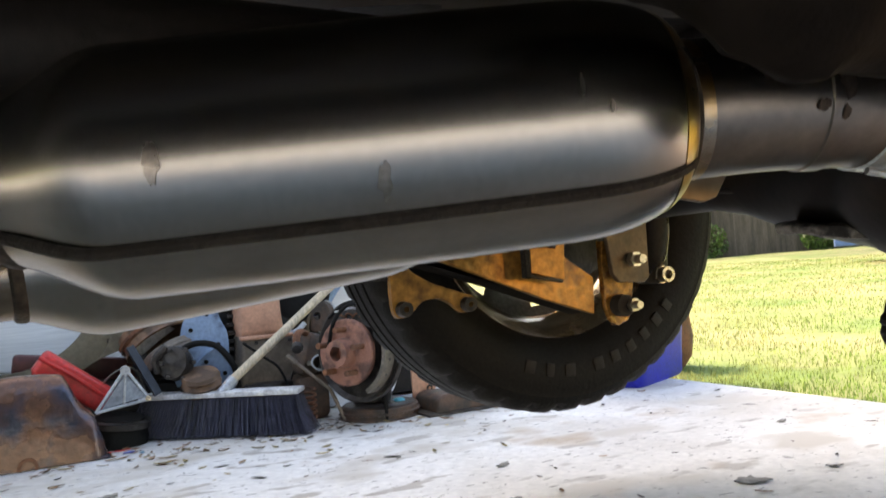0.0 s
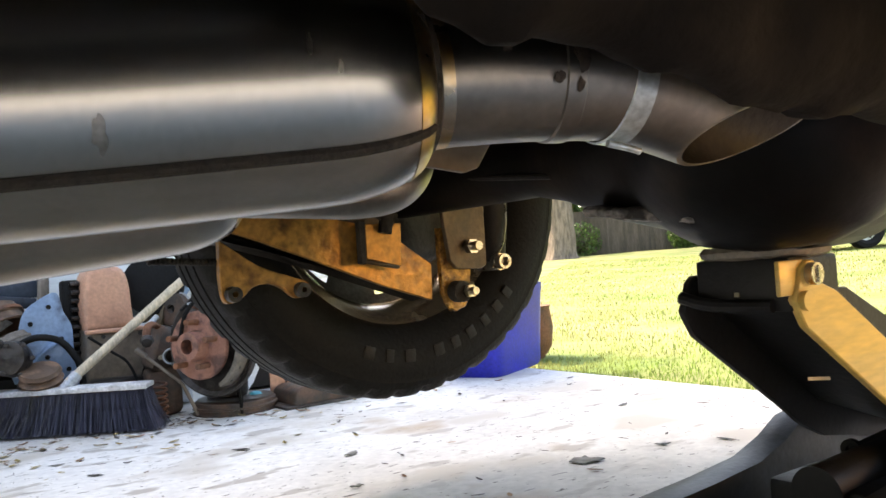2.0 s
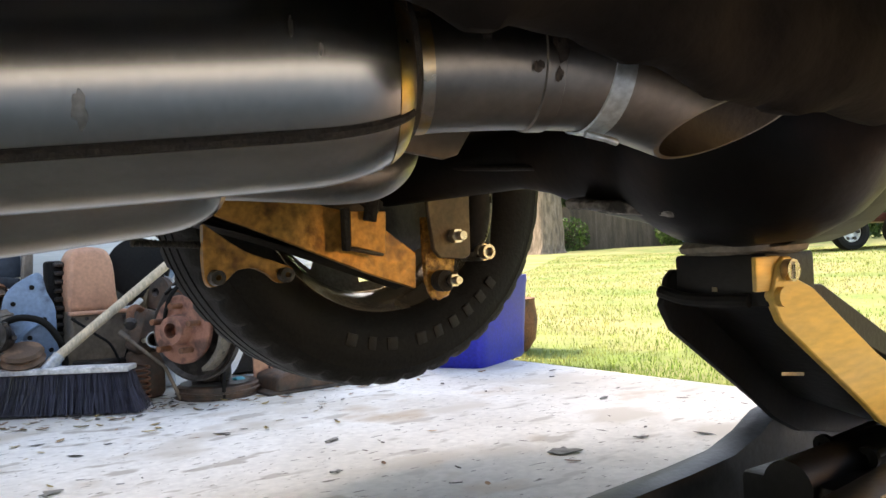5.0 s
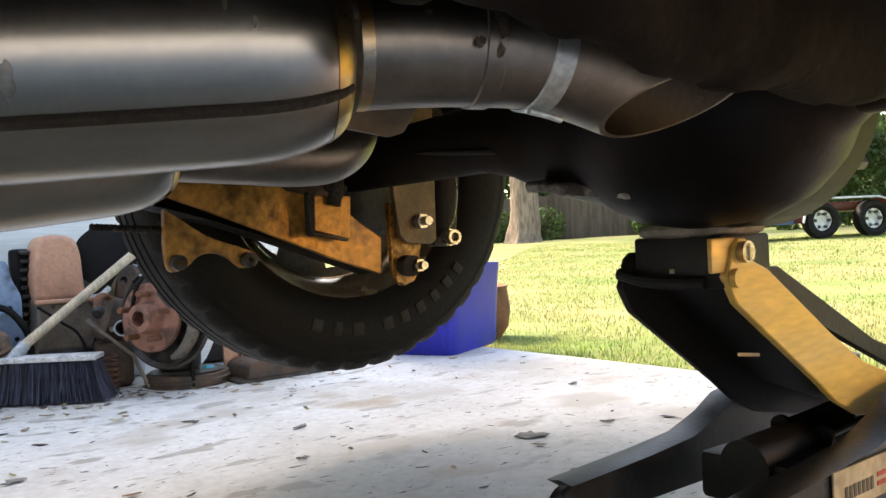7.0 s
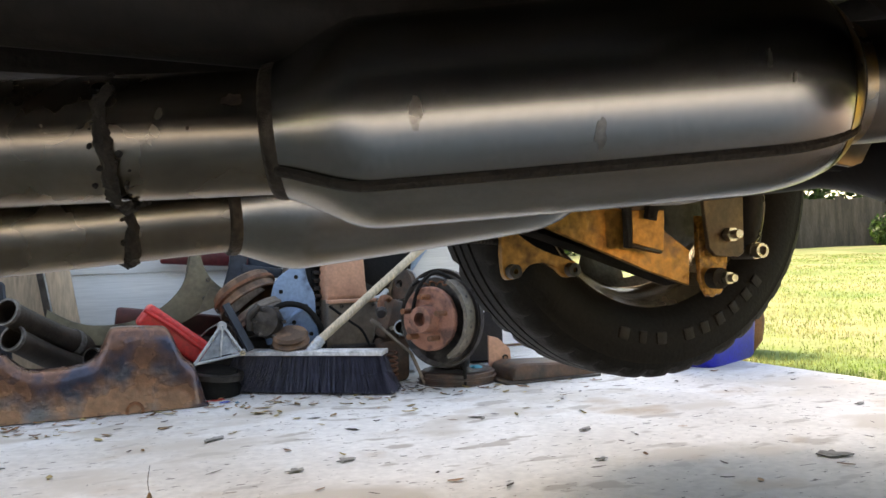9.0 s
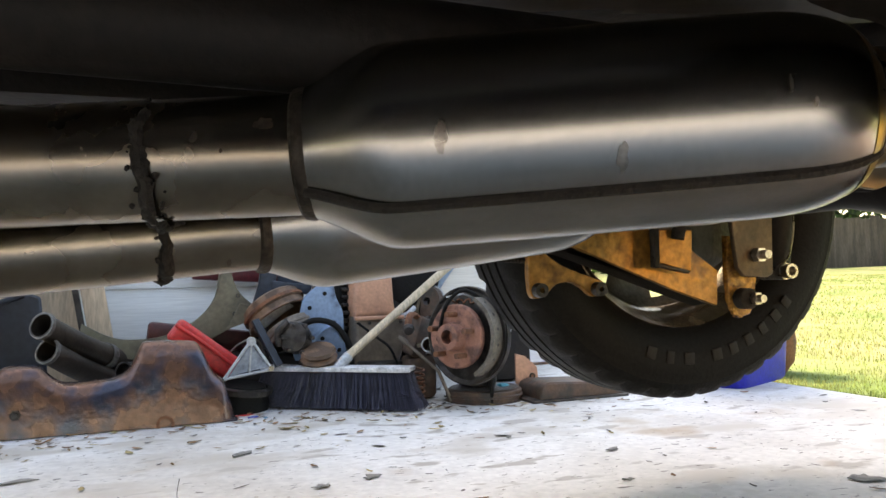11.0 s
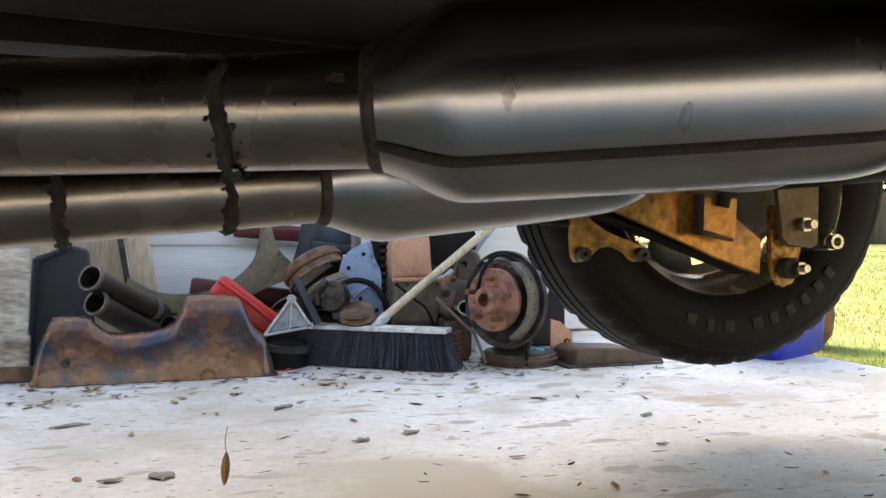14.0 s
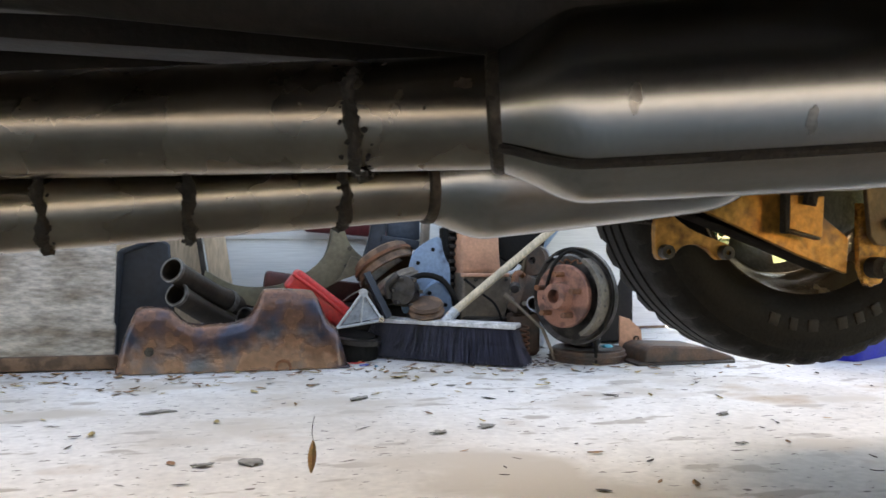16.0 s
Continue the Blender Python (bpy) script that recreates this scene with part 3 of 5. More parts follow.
part("stud_bolt", merge(rod((1.192, 1.03, 0.388), (1.186, 0.965, 0.388), 0.015), hollow([(1.186, 0.968, 0.388), (1.185, 0.950, 0.388)], 0.013, 0.005, 16)), zinc, truck)
part("shock_absorber", sweep([(1.19, 1.0, 0.39), (1.20, 0.98, 0.60)], 0.028, 20), under, truck)

# exhausts
def exhaust(points, muffler, r_in, r_out, r_body, name_label, seam=True, cut=None):
    w0, w1 = muffler
    d = (Vector(w1) - Vector(w0)).normalized()
    L = (Vector(w1) - Vector(w0)).length
    part("inlet_pipe", sweep(spline([*points[0], w0], 10), r_in, 40), steel_worn, truck, "brown-tinged exhaust pipe")
    a0, a1 = 0.060, 0.062
    smooth_prof = []
    for i in range(17):
        t = i / 16
        smooth_prof.append((r_in + 0.002 + (r_body - r_in - 0.002) * (0.45 * math.sin(t * math.pi / 2) + 0.55 * t * t * (3 - 2 * t)), a0 * t))
    smooth_prof += [(r_body + 0.0006 * math.sin(math.pi * i / 14), a0 + (L - a0 - a1) * i / 14) for i in range(1, 14)]
    for i in range(19):
        t = math.cos(math.pi / 2 * i / 18)
        smooth_prof.append((r_out + 0.004 + (r_body - r_out - 0.004) * t, L - a1 + a1 * math.sin(math.pi / 2 * i / 18)))
    bm = lathe(smooth_prof, w0, d, 72)
    body = part("muffler", bm, steel, truck, name_label)
    # rolled lock seam along the body
    side = d.cross(Vector((0, 0, 1))).normalized()
    nrm = (side * 0.755 - Vector((0, 0, 1)) * 0.656)
    if nrm.y > 0:
        nrm = -side * 0.755 - Vector((0, 0, 1)) * 0.656
    pts = [Vector(w0) + d * h + nrm.normalized() * (r + 0.0004) for r, h in smooth_prof[1:-3]]
    if seam:
        part("seam", sweep(pts, 0.0033, 8), crud, body, "dark lock seam")
    part("weld_bead", lathe([(r_in + 0.0005, -0.005), (r_in + 0.003, -0.003), (r_in + 0.004, 0.002), (r_in + 0.003, 0.006)], w0, d, 40), weld, body, "scorched weld bead")
    part("weld_bead", lathe([(r_out + 0.004, L - 0.005), (r_out + 0.0055, L - 0.001), (r_out + 0.004, L + 0.003), (r_out + 0.0005, L + 0.005)], w0, d, 40), weld, body)
    part("golden_ring", lathe([(r_out + 0.0006, L + 0.005), (r_out + 0.0006, L + 0.012)], w0, d, 40), gold_weld, body, "golden band past the weld")
    part("golden_ring", lathe([(r + 0.0005, h) for r, h in smooth_prof[-8:-1]], w0, d, 56), gold_weld, body, "golden cap edge")
    bm = hollow(spline(points[1], 10), r_out, 0.0025, 44)
    if cut:
        g = bmesh.ops.bisect_plane(bm, geom=bm.verts[:] + bm.edges[:] + bm.faces[:], plane_co=cut[0], plane_no=cut[1], clear_outer=True)
        bmesh.ops.bridge_loops(bm, edges=[e for e in g["geom_cut"] if isinstance(e, bmesh.types.BMEdge)])
    pipe = part("outlet_pipe", bm, dull_steel, truck, "plain steel tail pipe")
    if cut:
        # inner tube coloured dark for the shade inside the pipe
        bm = sweep(spline(points[1], 10), r_out - 0.0028, 44, False)
        bmesh.ops.bisect_plane(bm, geom=bm.verts[:] + bm.edges[:] + bm.faces[:], plane_co=cut[0], plane_no=cut[1], clear_outer=True)
        part("bore", bm, dark_tone, pipe, "dark brown bore with its shade put into the colour")
    return d


def crud_ring(c, d, r, spread, seed):
    """A ragged ring of scale round a pipe joint."""
    rng = random.Random(seed)
    d = Vector(d).normalized()
    s = d.cross(Vector((0, 0, 1))).normalized()
    t = s.cross(d)
    bm = lathe([(r, -0.005), (r + 0.003, -0.002), (r + 0.003, 0.002), (r, 0.005)], c, d, 48)
    bmesh.ops.subdivide_edges(bm, edges=bm.edges[:], cuts=1)
    jitter(jitter(bm, 0.0042, 70), 0.002, 190)
    for k in range(110):
        a = rng.uniform(0, 6.28)
        p = Vector(c) + d * rng.gauss(0, spread * 0.8) + (s * math.cos(a) + t * math.sin(a)) * (r + 0.001)
        b = bmesh.new()
        bmesh.ops.create_icosphere(b, subdivisions=1, radius=rng.uniform(0.0008, 0.0024), matrix=Matrix.Translation(p))
        bm = merge(bm, b)
    return jitter(bm, 0.001, 300)


N0, N1 = (0.220, 0.3729, 0.4746), (0.549, 0.2485, 0.4959)
TAIL = [N1, (0.60, 0.2295, 0.4985), (0.64, 0.2145, 0.4985), (0.67, 0.2065, 0.4968), (0.70, 0.2025, 0.491), (0.748, 0.1965, 0.4784), (0.844, 0.1845, 0.4533), (0.94, 0.1725, 0.428)]
nd = exhaust(([(-0.75, 0.739, 0.4534), (-0.279, 0.5615, 0.4637)], TAIL), (N0, N1), 0.039, 0.039, 0.0659, "round brushed steel muffler", True, ((0.7319, 0.2126, 0.4452), (0.195, -0.47, -0.861)))
F0, F1 = (0.2164, 0.572, 0.4395), (0.563, 0.5958, 0.4814)
fd = exhaust(([(-0.75, 0.60, 0.345), (-0.30, 0.551, 0.392), (-0.063, 0.5577, 0.4141)], [F1, (0.64, 0.598, 0.479), (0.70, 0.598, 0.477), (0.745, 0.600, 0.484), (0.768, 0.604, 0.510), (0.774, 0.61, 0.57)]), (F0, F1), 0.036, 0.034, 0.060, "second round brushed steel muffler", False)
part("pipe_crud", crud_ring(Vector(N0) + nd * -0.094, nd, 0.039, 0.006, 1), crud, truck, "black ragged scale on the pipe joint")
pd = Vector((0.9946, 0.051, 0.0905))
for k, h in enumerate((-0.080, -0.209, -0.318)):
    part("pipe_crud", crud_ring(Vector(F0) + pd * h, pd, 0.036, 0.004, 4 + k), crud, truck)


def smudge(c, axis, r, h, ang, a, b, m, label):
    """A thin stain with a ragged outline on the side of a pipe."""
    axis = Vector(axis).normalized()
    side = axis.cross(Vector((0, 0, 1))).normalized()
    side = -side if side.y > 0 else side
    up = Vector((0, 0, 1))
    bm = bmesh.new()
    rings = []
    for j in range(4):
        ring = []
        for i in range(24):
            t = 2 * math.pi * i / 24
            k = (1 + 0.45 * noise.noise(Vector((math.cos(t) * 2, math.sin(t) * 2, h * 50 + ang)))) * (j + 0.3) / 3.3
            q = radians(ang) + b * k * math.sin(t) / r
            ring.append(bm.verts.new(Vector(c) + axis * (h + a * k * math.cos(t)) + (r + 0.0007) * (side * math.cos(q) + up * math.sin(q))))
        rings.append(ring)
    bm.faces.new(rings[0])
    for p, q in zip(rings, rings[1:]):
        for i in range(24):
            bm.faces.new((p[i], p[(i + 1) % 24], q[(i + 1) % 24], q[i]))
    part("stain", bm, m, truck, label)


smudge_m = mat("brown_soot_smudge", (0.30, 0.28, 0.25), 0.32, 1.0, 0.8, 60, 200, 0.01)
pipe_stain = mat("brown_scale_stain", (0.085, 0.062, 0.045), 0.6, 0.5, 0.5, 90, 240, 0.4)
for h, ang, a, b in ((0.086, -6, 0.004, 0.010), (0.190, -24, 0.0035, 0.008), (0.286, 6, 0.0012, 0.005), (0.300, -4, 0.0010, 0.003)):
    smudge(N0, nd, 0.0662, h, ang, a, b, smudge_m, "brown soot smudge")
for u, ang, a, b in ((0.629, 12, 0.0048, 0.016), (0.616, -14, 0.0035, 0.0035), (0.628, -20, 0.0022, 0.004), (0.575, 18, 0.002, 0.0016), (0.588, 8, 0.003, 0.002), (0.652, 22, 0.0016, 0.0016), (0.648, 10, 0.0014, 0.0018), (0.690, 12, 0.002, 0.0012), (0.694, 6, 0.0014, 0.0012)):
    k = (u - 0.60) / 0.04
    smudge((u, 0.2295 - 0.0150 * k, 0.4985), (0.935, -0.35, 0.0), 0.0402, 0.0, ang, a, b, pipe_stain, "brown scale stain on the pipe")
for h, ang, a, b in ((-0.02, 22, 0.006, 0.004), (-0.045, 0, 0.0012, 0.0012), (-0.16, 25, 0.020, 0.0012), (-0.135, 28, 0.0015, 0.002)):
    smudge(N0, nd, 0.0392, h, ang, a, b, pipe_stain, "brown scale stain on the pipe")
part("slip_joint_lip", lathe([(0.0390, -0.012), (0.0402, -0.011), (0.0402, 0.0), (0.0390, 0.0008)], (0.632, 0.2175, 0.4985), (0.935, -0.35, -0.01), 48), dull_steel, truck, "edge of the slip joint")
part("clamp_band", lathe([(0.0390, -0.0078), (0.0402, -0.007), (0.0402, 0.007), (0.0390, 0.0078)], (0.6665, 0.2078, 0.4963), (0.94, -0.24, -0.11), 48), bright_band, truck, "bright bare metal band")
part("hanger_clip", sweep(spline([(0.650, 0.200, 0.4555), (0.664, 0.196, 0.4525), (0.672, 0.195, 0.4505)], 5), 0.0022, 10), bright_band, truck, "bent bright hanger clip")
part("hanger_plate", plate([(0.5587, 0.4512), (0.5753, 0.4640), (0.6182, 0.4660), (0.6064, 0.4499), (0.5954, 0.4466)], 0.27, 0.003, 0.0008), dull_steel, truck, "flat grey hanger plate")

# ---- the floor jack ----
jack = thing("floor_jack", (1.3, 0.4, 0.0), "black and yellow trolley jack holding up the axle", "floor jack")
right = [(1.0686, 0.328), (1.075, 0.340), (1.082, 0.360), (1.094, 0.3685), (1.108, 0.368), (1.1196, 0.3586), (1.1195, 0.343), (1.150, 0.332), (1.284, 0.246), (1.364, 0.201), (1.42, 0.183), (1.60, 0.155), (1.60, 0.08), (1.404, 0.1255), (1.343, 0.1357), (1.2875, 0.162), (1.249, 0.190), (1.0867, 0.2973), (1.073, 0.3193)]
arm_r = plate(right, 0.345, 0.010)
part("lift_arm_plate", arm_r, jack_yellow, jack, "worn yellow arm plate")
arm_l = plate([(u - 0.012, z - 0.012) for u, z in right], 0.478, 0.010)
part("lift_arm_plate", arm_l, jack_black, jack, "black arm plate")
part("power_link", plate([(1.150, 0.336), (1.200, 0.333), (1.29, 0.290), (1.43, 0.222), (1.50, 0.200), (1.50, 0.17), (1.15, 0.31)], 0.362, 0.012), jack_black, jack, "black link plate")
part("arm_web", sweep([(1.10, 0.416, 0.325), (1.32, 0.416, 0.175), (1.55, 0.416, 0.10)], 0.066, 4, True, (0.98, 0.12)), jack_black, jack)
part("saddle_block", box((1.118, 0.410, 0.344), (0.095, 0.118, 0.058), 0.004), jack_black, jack, "black saddle block")
part("scratch", box((1.150, 0.3745, 0.2335), (0.045, 0.001, 0.004), 0.0, (0, 7, 0)), label_m, jack)
part("chip", box((1.0695, 0.415, 0.334), (0.002, 0.006, 0.005), 0.0), label_m, jack)
# yellow slip that stands in for warm light on the block's side
part("saddle_block_lit_side", box((1.072, 0.352, 0.351), (0.046, 0.006, 0.037), 0.002), jack_yellow, jack)
part("saddle_lip", sweep(spline([(1.056, 0.480, 0.332), (1.058, 0.44, 0.323), (1.066, 0.37, 0.322)], 5), 0.0075, 10), jack_black, jack)
bm = lathe([(0.0, 0.372), (0.060, 0.372), (0.068, 0.375), (0.070, 0.381), (0.064, 0.386), (0.0, 0.387)], (1.118, 0.41, 0), (0, 0, 1), 36)
part("saddle_pad", jitter(bm, 0.0015, 60), pad_m, jack, "dusty grey saddle pad")
part("pivot_bolt", merge(sweep([(1.0985, 0.346, 0.3535), (1.0985, 0.336, 0.3535)], 0.012, 20), box((1.0985, 0.335, 0.3535), (0.004, 0.003, 0.018), 0.0)), zinc, jack)
part("pivot_bolt", sweep([(1.083, 0.346, 0.326), (1.083, 0.338, 0.326)], 0.0105, 20), jack_yellow, jack)
for v, z0 in ((0.52, 0.0), (0.275, 0.028)):
    rail = [(0.985, 0.035), (0.985, 0.075 + z0), (1.0, 0.084 + z0), (1.146, 0.092 + z0), (1.24, 0.100 + z0), (1.30, 0.118 + z0), (1.345, 0.140 + z0), (1.46, 0.155 + z0), (1.72, 0.155 + z0), (1.72, 0.035)]
    side = part("frame_side", plate(rail, v, 0.008), jack_rail, jack, "scuffed dark frame side")
    part("frame_flange", sweep([(u, v + 0.02 * (1 if v > 0.4 else 1), z) for u, z in rail[2:9]], 0.022, 4, True, (1.0, 0.15)), jack_rail, side)
lab = part("maker_label", box((1.20, 0.272, 0.098), (0.14, 0.002, 0.045), 0.0), label_m, jack, "tan label with dark bars")
for i in range(7):
    part("label_bar", box((1.155 + 0.0095 * i, 0.2705, 0.094), (0.006, 0.001, 0.014), 0.0), label_dark, lab)
for i in range(2):
    part("label_mark", box((1.235, 0.2705, 0.090 + 0.010 * i), (0.02, 0.001, 0.005), 0.0), label_red, lab)
part("ram_body", merge(sweep([(1.17, 0.40, 0.095), (1.40, 0.40, 0.10)], 0.032, 24), box((1.24, 0.40, 0.072), (0.12, 0.14, 0.06), 0.008)), jack_black, jack, "black hydraulic ram")
for v, u0 in ((0.37, 1.300), (0.44, 1.325)):
    part("ram_rod", sweep([(u0, v, 0.112), (u0 + 0.16, v, 0.120)], 0.006, 14), jack_rail, jack)
    part("return_spring_eye", lathe([(0.006, -0.004), (0.014, -0.004), (0.014, 0.004), (0.006, 0.004)], (u0, v, 0.112), (1, 0, 0.1), 18, True), jack_black, jack)
for v in (0.24, 0.56):
    part("front_wheel", lathe([(0.0, -0.016), (0.030, -0.016), (0.034, -0.012), (0.034, 0.012), (0.030, 0.016), (0.0, 0.016)], (1.04, v, 0.0345), (0, 1, 0), 24), iron, jack)
for v in (0.27, 0.53):
    part("rear_caster", lathe([(0.0, -0.012), (0.026, -0.012), (0.03, -0.008), (0.03, 0.008), (0.026, 0.012), (0.0, 0.012)], (1.68, v, 0.0305), (0, 1, 0), 24), iron, jack)


# ---- the heap of parts against the wall ----
def crossmember():
    top = outline([(-0.240, 0.060), (-0.228, 0.106), (-0.203, 0.164), (-0.187, 0.181), (-0.115, 0.180), (-0.092, 0.161), (-0.064, 0.138), (-0.029, 0.131), (0.055, 0.135), (0.106, 0.151), (0.131, 0.190), (0.147, 0.221), (0.168, 0.231), (0.275, 0.229), (0.304, 0.210), (0.336, 0.140), (0.366, 0.108), (0.382, 0.060)], 4)
    ob = thing("crossmember", (0.08, 2.27, 0), "rusty pressed steel crossmember with blue-black paint remains", "crossmember")
    cols = [(-0.250, 0.012), *top, (0.392, 0.012)]
    bm = bmesh.new()
    rings = []
    for u, z in cols:
        end = max(0.0, 1 - min(u + 0.250, 0.392 - u) / 0.045)
        r = min(0.040, z * 0.45)
        f, b = 2.205 + 0.022 * end * end, 2.355 - 0.022 * end * end
        draw = 0.030 * z / 0.22
        sec = [(f, 0.003), (f + draw * 0.2, z * 0.25), (f + draw * 0.5, z * 0.5), (f + draw * 0.85, z - r)]
        sec += [(f + draw + r - r * math.cos(radians(q)), z - r + r * math.sin(radians(q))) for q in (18, 36, 54, 72, 90)]
        sec += [(b - draw - r + r * math.sin(radians(q)), z - r + r * math.cos(radians(q))) for q in (0, 30, 60, 90)] + [(b, 0.003)]
        rings.append([bm.verts.new((u, y, w)) for y, w in sec])
    for p, q in zip(rings, rings[1:]):
        for k in range(len(p) - 1):
            bm.faces.new((p[k], p[k + 1], q[k + 1], q[k]))
    bm.faces.new(rings[0])
    bm.faces.new(rings[-1])
    bmesh.ops.recalc_face_normals(bm, faces=bm.faces)
    part("pressing", jitter(bm, 0.002, 14), xm_mat, ob)
    part("flange", box((0.078, 2.285, 0.005), (0.64, 0.155, 0.008), 0.003), xm_mat, ob)
    part("bolt", bolt((-0.159, 2.218, 0.062), 0.014, 0.02), iron, ob)
    part("drain_loop", lathe([(0.016, -0.004), (0.024, -0.004), (0.024, 0.004), (0.016, 0.004)], (0.205, 2.207, 0.008), (0, 1, 0), 20, True), rust, ob)


crossmember()
bm = plate([(-1.9, 0.0), (-0.268, 0.0), (-0.262, 0.12), (-0.268, 0.13), (-0.262, 0.30), (-0.266, 0.62), (-1.9, 0.62)], 2.34, 0.028, 0.002)
board = solo("plywood_board", bm, old_board, "weathered grey plywood board standing on edge", "board")
solo("rotten_batten", jitter(box((-0.9, 2.325, 0.022), (1.3, 0.03, 0.040), 0.006), 0.006, 12), belt_m, "dark rotten timber strip on the concrete", "timber")


def slate_panel():
    ob = thing("door_card", (-0.2, 2.5, 0), "dark slate plastic panel leaning in the heap", "panel")
    part("sheet", plate([(-0.30, 0.0), (-0.10, 0.0), (-0.125, 0.36), (-0.17, 0.375), (-0.275, 0.34)], 2.52, 0.02, 0.006), slate, ob)
    part("rim", sweep([(-0.292, 2.515, 0.0), (-0.268, 2.515, 0.33), (-0.17, 2.515, 0.37)], 0.011, 8), slate, ob)


slate_panel()


def old_pipe(name, a, b, r, m=iron):
    ob = thing(name, (a[0], a[1], b[2]), "old brown-black exhaust pipe with an open end", "pipe", "old pipes in the heap")
    mid = (Vector(a) + Vector(b)) / 2 + Vector((0, 0, -0.008))
    part("tube", hollow(spline([a, mid, b], 6), r, 0.003, 24), pipe_rust, ob)
    d = (Vector(b) - Vector(a)).normalized()
    part("flared_end", lathe([(r - 0.002, 0.0), (r + 0.004, 0.0), (r + 0.004, 0.012), (r, 0.016)], a, d, 24), grey_worn, ob)
    return ob


pipe_rust = mat("brown_black_pipe", (0.07, 0.053, 0.04), 0.5, 0.4, 0.5, 14, 100, 0.3, grain=0.32)
grey_worn = mat("bare_worn_edge", (0.24, 0.22, 0.20), 0.5, 0.6, 0.6, 30, 120, 0.3)
old_pipe("old_pipe", (-0.110, 2.36, 0.284), (0.112, 2.66, 0.137), 0.035)
p2 = old_pipe("old_pipe", (-0.098, 2.37, 0.212), (0.082, 2.60, 0.085), 0.034)
part("clamp_strap", lathe([(0.0375, -0.012), (0.040, -0.012), (0.040, 0.012), (0.0375, 0.012)], (0.05, 2.576, 0.172), (0.222, 0.30, -0.147), 24), grey_worn, p2)
solo("short_stub", hollow([(0.10, 2.40, 0.135), (0.16, 2.46, 0.12)], 0.033, 0.004, 22), iron, "short black pipe stub lying in the heap", "pipe")

stud = thing("timber_post", (0.0, 2.75, 0), "pale pine post leaning on the wall with a dark strap", "post")
part("post", box((0.0, 2.76, 0.42), (0.072, 0.05, 0.86), 0.004, (0, -9, 0)), stud_m, stud)
part("strap", box((-0.052, 2.752, 0.42), (0.018, 0.04, 0.86), 0.002, (0, -9, 0)), iron, stud)
solo("hardboard_sheet", box((-0.25, 2.86, 0.36), (0.42, 0.012, 0.72), 0.002, (4, 0, 0)), stud_m, "tan hardboard sheet against the wall", "board")


def arch_liner():
    ob = thing("wheel_arch_liner", (0.3, 2.62, 0), "dirty olive plastic wheel arch liner", "arch liner")
    up = outline([(-0.02, 0.272), (0.06, 0.228), (0.14, 0.215), (0.22, 0.224), (0.30, 0.258), (0.355, 0.305), (0.385, 0.36), (0.402, 0.45)], 5)
    low = outline([(0.425, 0.45), (0.445, 0.38), (0.475, 0.335), (0.528, 0.290), (0.505, 0.268), (0.42, 0.235), (0.32, 0.185), (0.20, 0.150), (0.08, 0.165), (-0.03, 0.225)], 4)
    part("shell", pressing(up + low, 2.60, 0.018, 0.003), fender_m, ob)
    line = [(u, 2.60, z) for u, z in up]
    bm = bmesh.new()
    a = [bm.verts.new(p) for p in line]
    b = [bm.verts.new((p[0] + 0.01, 2.78, p[2] - 0.02)) for p in line]
    for i in range(len(a) - 1):
        bm.faces.new((a[i], a[i + 1], b[i + 1], b[i]))
    r = bmesh.ops.solidify(bm, geom=bm.faces[:], thickness=0.004)
    part("arch", bm, fender_m, ob)
    part("tab", plate([(0.455, 0.32), (0.545, 0.30), (0.53, 0.275), (0.40, 0.232), (0.42, 0.25)], 2.575, 0.004, 0.001), fender_m, ob)
    for u, z in ((0.452, 0.345), (0.44, 0.285)):
        part("hole_rim", lathe([(0.004, -0.003), (0.007, -0.003), (0.007, 0.003)], (u, 2.598, z), (0, 1, 0), 12), iron, ob)


arch_liner()
solo("maroon_trim", box((0.40, 2.70, 0.20), (0.46, 0.05, 0.07), 0.012, (0, 8, 0)), mat("maroon_paint", (0.10, 0.022, 0.02), 0.4), "dark maroon painted trim piece", "trim piece")
solo("maroon_panel", box((0.50, 2.92, 0.42), (0.34, 0.03, 0.06), 0.01, (0, 4, 0)), mat("maroon_enamel", (0.14, 0.02, 0.025), 0.35), "glossy maroon body panel against the wall", "body panel")


def dark_panels():
    ob = thing("door_frame_part", (0.6, 2.68, 0), "dark slate car body frame with an open window", "body part")
    part("upright", pressing(outline([(0.52, 0.16), (0.50, 0.27), (0.53, 0.38), (0.55, 0.50), (0.60, 0.50), (0.585, 0.36), (0.575, 0.25), (0.58, 0.16)], 3), 2.66, 0.03, 0.006), slate, ob)
    part("crossbar", box((0.64, 2.67, 0.365), (0.14, 0.03, 0.035), 0.006, (0, 8, 0)), slate, ob)
    part("inner_panel", box((0.66, 2.70, 0.44), (0.12, 0.02, 0.13), 0.006), mat("blue_slate", (0.06, 0.085, 0.12), 0.5), ob)
    part("side_rail", plate([(0.70, 0.18), (0.72, 0.50), (0.75, 0.50), (0.74, 0.30), (0.76, 0.18)], 2.64, 0.03, 0.006), backing, ob)


dark_panels()


